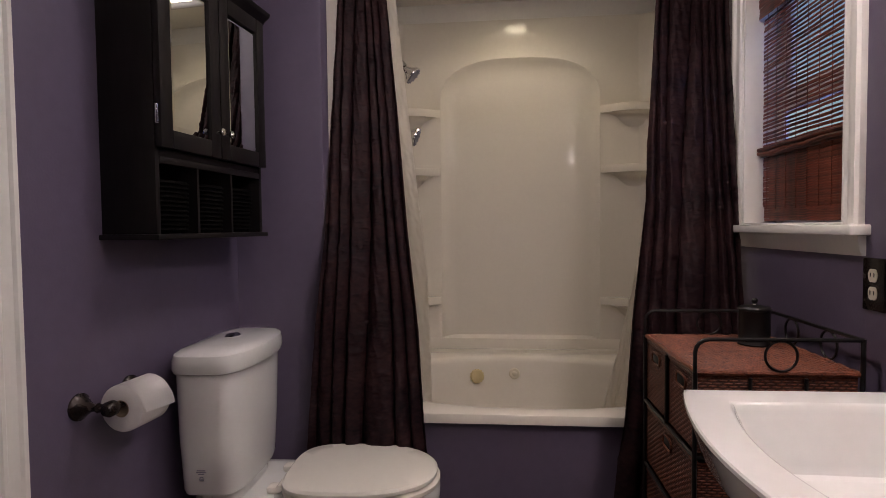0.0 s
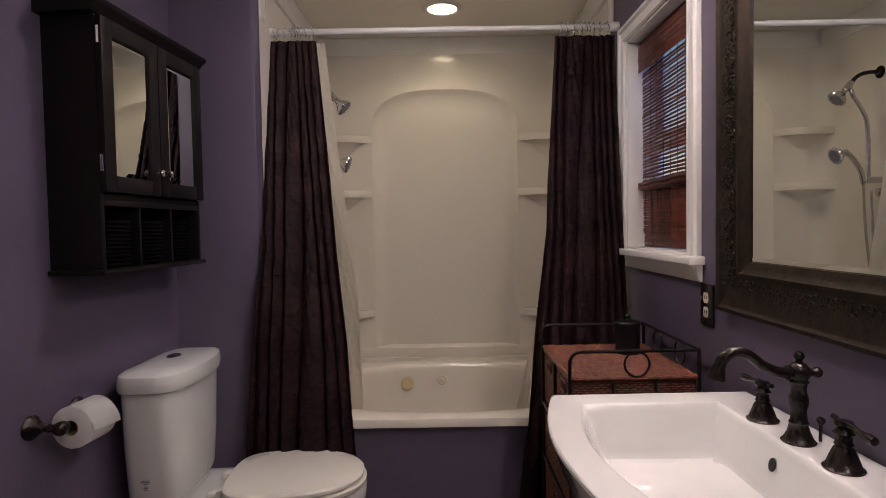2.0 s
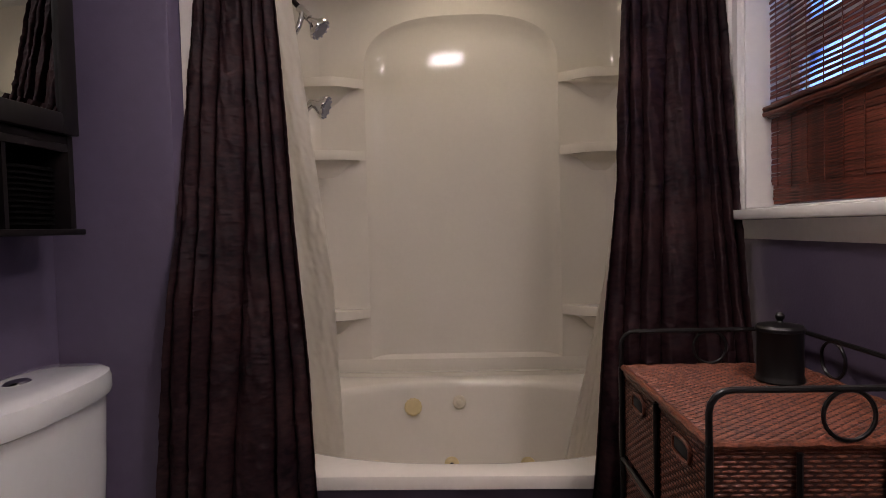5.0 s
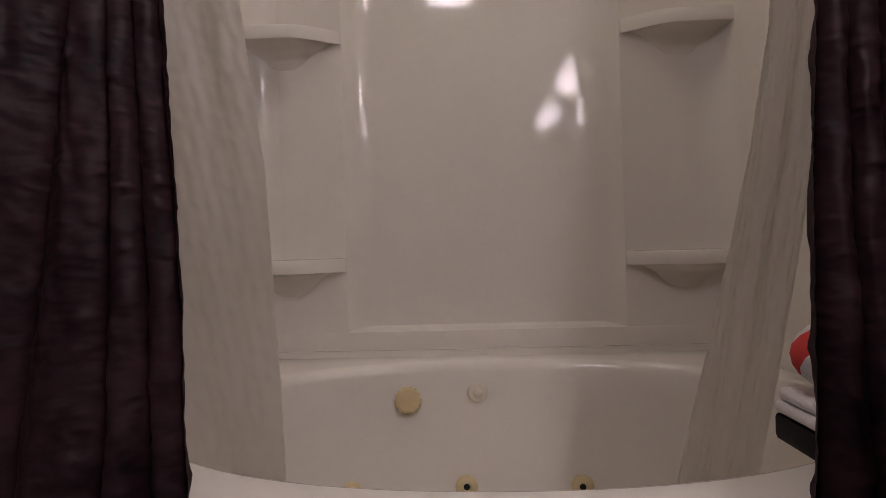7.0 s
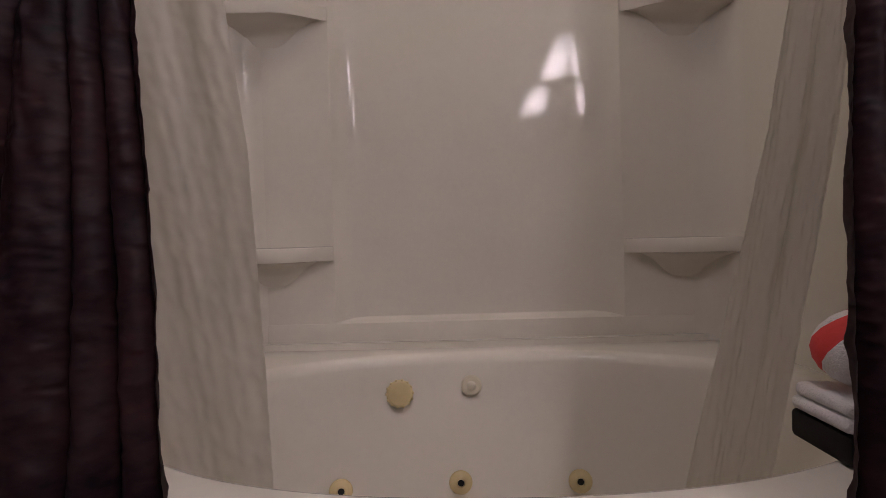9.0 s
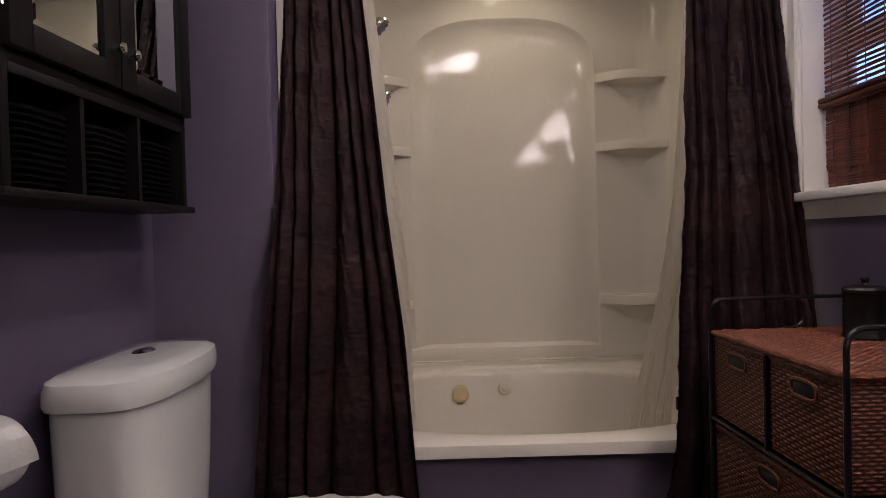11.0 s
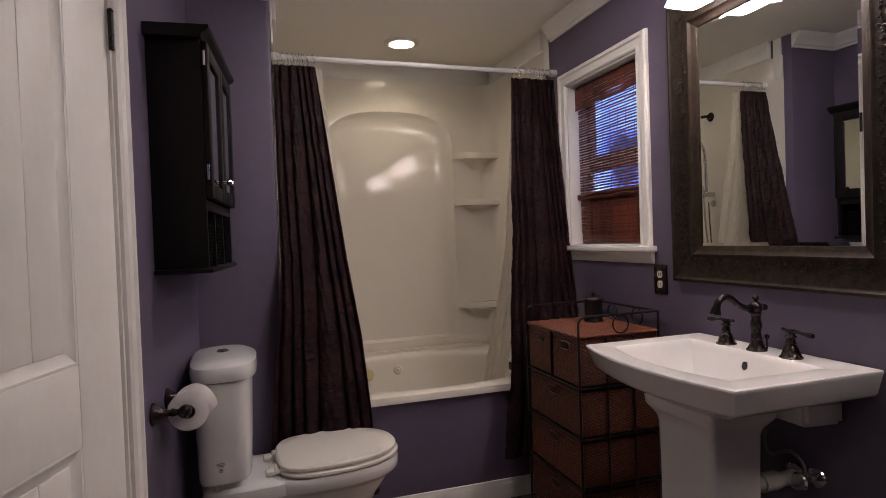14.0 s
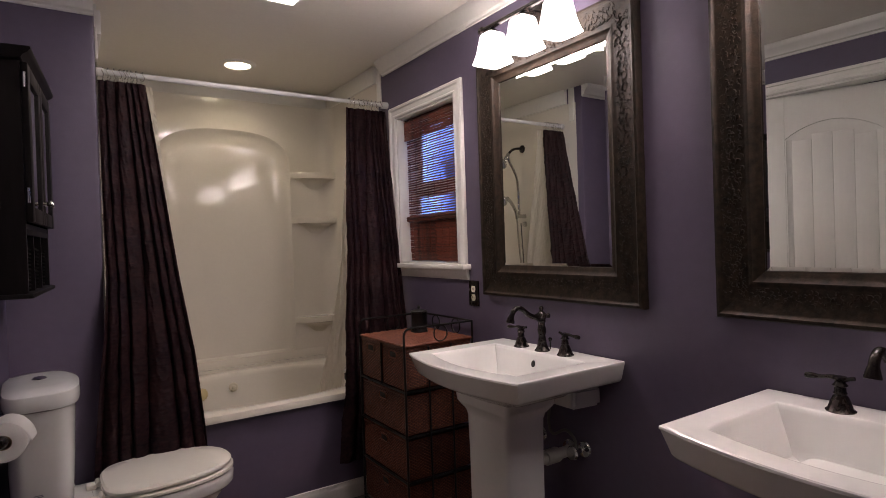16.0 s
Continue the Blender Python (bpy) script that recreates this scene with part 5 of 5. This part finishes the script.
    part("casing", sweep_profile(prof, (0, d0 + 0.006, dh - 0.006), (0, d1 - 0.006, dh - 0.006), (0, 0, 1), (1, 0, 0), cut0=1.0, cut1=1.0), TRIM, t)
    for z in (0.22, 1.72):
        hg = part("hinge", tube([(0.004, y1 + 0.004, z), (0.004, y1 + 0.004, z + 0.09)], 0.0065, seg=10), BRONZE, t, "dark bronze hinge")
        part("hinge_tip", lathe([(0.0065, 0), (0.008, 0.003), (0.005, 0.009), (0, 0.010)], pose(0.004, y1 + 0.004, z + 0.09), seg=10), BRONZE, hg)


panel_door()


# ---- inside the shower ----
def shower_set():
    t = thing("shower_set", pose(0.826, 3.74, 0), "chrome double shower head set on a bronze arm", "shower set")
    part("wall_flange", lathe([(0.030, 0), (0.028, 0.006), (0.012, 0.012)], pose(0, 0, 1.985, 0, 90, 0)), BRONZE, t)
    part("shower_arm", tube(smooth_path([(0, 0, 1.985), (0.05, 0, 1.985), (0.105, 0, 1.970), (0.145, 0, 1.930)], 5), 0.0095), BRONZE, t, "dark bronze shower arm")
    part("diverter", tube([(0.138, 0, 1.938), (0.170, 0, 1.900)], 0.015), CHROME, t)

    def head(m, parent):
        hd = part("shower_head", lathe([(0.010, 0), (0.012, 0.012), (0.022, 0.030), (0.040, 0.050), (0.044, 0.058), (0.042, 0.064), (0.0, 0.064)], m), CHROME, parent, "round chrome shower head")
        part("spray_face", lathe([(0.030, 0.0645), (0.030, 0.067), (0.014, 0.068), (0, 0.068)], m), PRINT, hd)
        for k in range(10):
            a = 2 * math.pi * k / 10
            part("nozzle", lathe([(0.004, 0.064), (0.0035, 0.069), (0, 0.069)], m @ pose(0.035 * math.cos(a), 0.035 * math.sin(a), 0), seg=8), PRINT, hd)
    head(pose(0.166, 0, 1.902, 0, 135, 0), t)
    part("slide_bar", tube(smooth_path([(0.150, -0.006, 1.918), (0.138, -0.01, 1.872), (0.105, -0.01, 1.82), (0.072, -0.01, 1.75), (0.062, -0.01, 1.62), (0.060, -0.01, 1.47)], 6), 0.010), CHROME, t, "curved chrome slide bar")
    part("bracket", box((0.0, -0.028, 1.455), (0.085, 0.008, 1.485), 0.008), CHROME, t)
    part("wall_mount", lathe([(0.022, 0), (0.020, 0.010), (0.010, 0.016)], pose(0.002, -0.01, 1.41, 0, 90, 0)), CHROME, t)
    hand = part("hand_shower", tube(smooth_path([(0.085, -0.012, 1.45), (0.098, -0.012, 1.51), (0.135, -0.012, 1.57), (0.175, -0.012, 1.605)], 5), lambda u: 0.011 + 0.003 * u), CHROME, t, "chrome hand shower in its holder")
    head(pose(0.165, -0.012, 1.610, 0, 112, 0), hand)
    part("hose", tube(smooth_path([(0.085, -0.012, 1.45), (0.080, -0.02, 1.25), (0.060, -0.03, 1.02), (0.045, -0.03, 0.92), (0.035, -0.02, 1.05), (0.045, -0.01, 1.42)], 8), 0.006, seg=8), CHROME, t, "flexible metal shower hose")


shower_set()


def towel_stack():
    t = thing("dark_box", pose(2.018, 3.325, TZ + 0.0008), "dark patterned box on the tub deck", "box")
    part("box_body", box((-0.085, -0.065, 0), (0.085, 0.065, 0.042), 0.008), ESPRESSO, t)
    part("pattern_patch", box((-0.03, -0.0665, 0.012), (0.015, -0.0655, 0.030)), WHITEP, t)
    t = thing("folded_towel", pose(2.018, 3.325, TZ + 0.0435), "white folded terry towel on the box", "towel")
    for k in range(2):
        bm = box((-0.087 + 0.004 * k, -0.062, k * 0.020), (0.085, 0.062 - 0.003 * k, k * 0.020 + 0.0198), 0.0095, seg=4)
        part("fold", bm, TOWEL, t)
    t = thing("striped_beach_ball", pose(2.018, 3.325, TZ + 0.0835), "red and white striped half-inflated ball on the towel", "ball")
    n = 8
    for k in range(n):
        bm = bmesh.new()
        rows = []
        for i in range(13):
            ph = math.pi * i / 12
            rows.append([bm.verts.new((0.088 * math.sin(ph) * math.cos(2 * math.pi * (k + q / 5) / n + 0.7 * ph), 0.062 * math.sin(ph) * math.sin(2 * math.pi * (k + q / 5) / n + 0.7 * ph), 0.058 - 0.058 * math.cos(ph))) for q in range(6)])
        for a, b in zip(rows, rows[1:]):
            for q in range(5):
                bm.faces.new((a[q], a[q + 1], b[q + 1], b[q]))
        bmesh.ops.remove_doubles(bm, verts=bm.verts[:], dist=1e-6)
        part("panel", bm, (MAROON, TOWEL, RED, TOWEL, RED, TOWEL, RED, TOWEL)[k], t)


towel_stack()


# ---- floor tiles ----
def floor_tiles():
    size, gap = 0.305, 0.006
    meshes = []
    for v in range(3):
        bm = box((-size / 2 + gap / 2, -size / 2 + gap / 2, -0.006), (size / 2 - gap / 2, size / 2 - gap / 2, 0.0), 0.0018, seg=1)
        meshes.append(finish("tile", bm, TILE))
    rnd = random.Random(8)
    for i in range(7):
        for j in range(12):
            x, y = 0.36 + i * size, 2.985 - j * size
            if x > XR + 0.1 or y < YS - 0.1:
                continue
            ob = new("tile", meshes[rnd.randrange(3)])
            ob.parent = floor_ob
            ob.matrix_basis = pose(x, y, rnd.uniform(-0.0006, 0.0003), 0, 0, 90 * rnd.randrange(4))


floor_tiles()
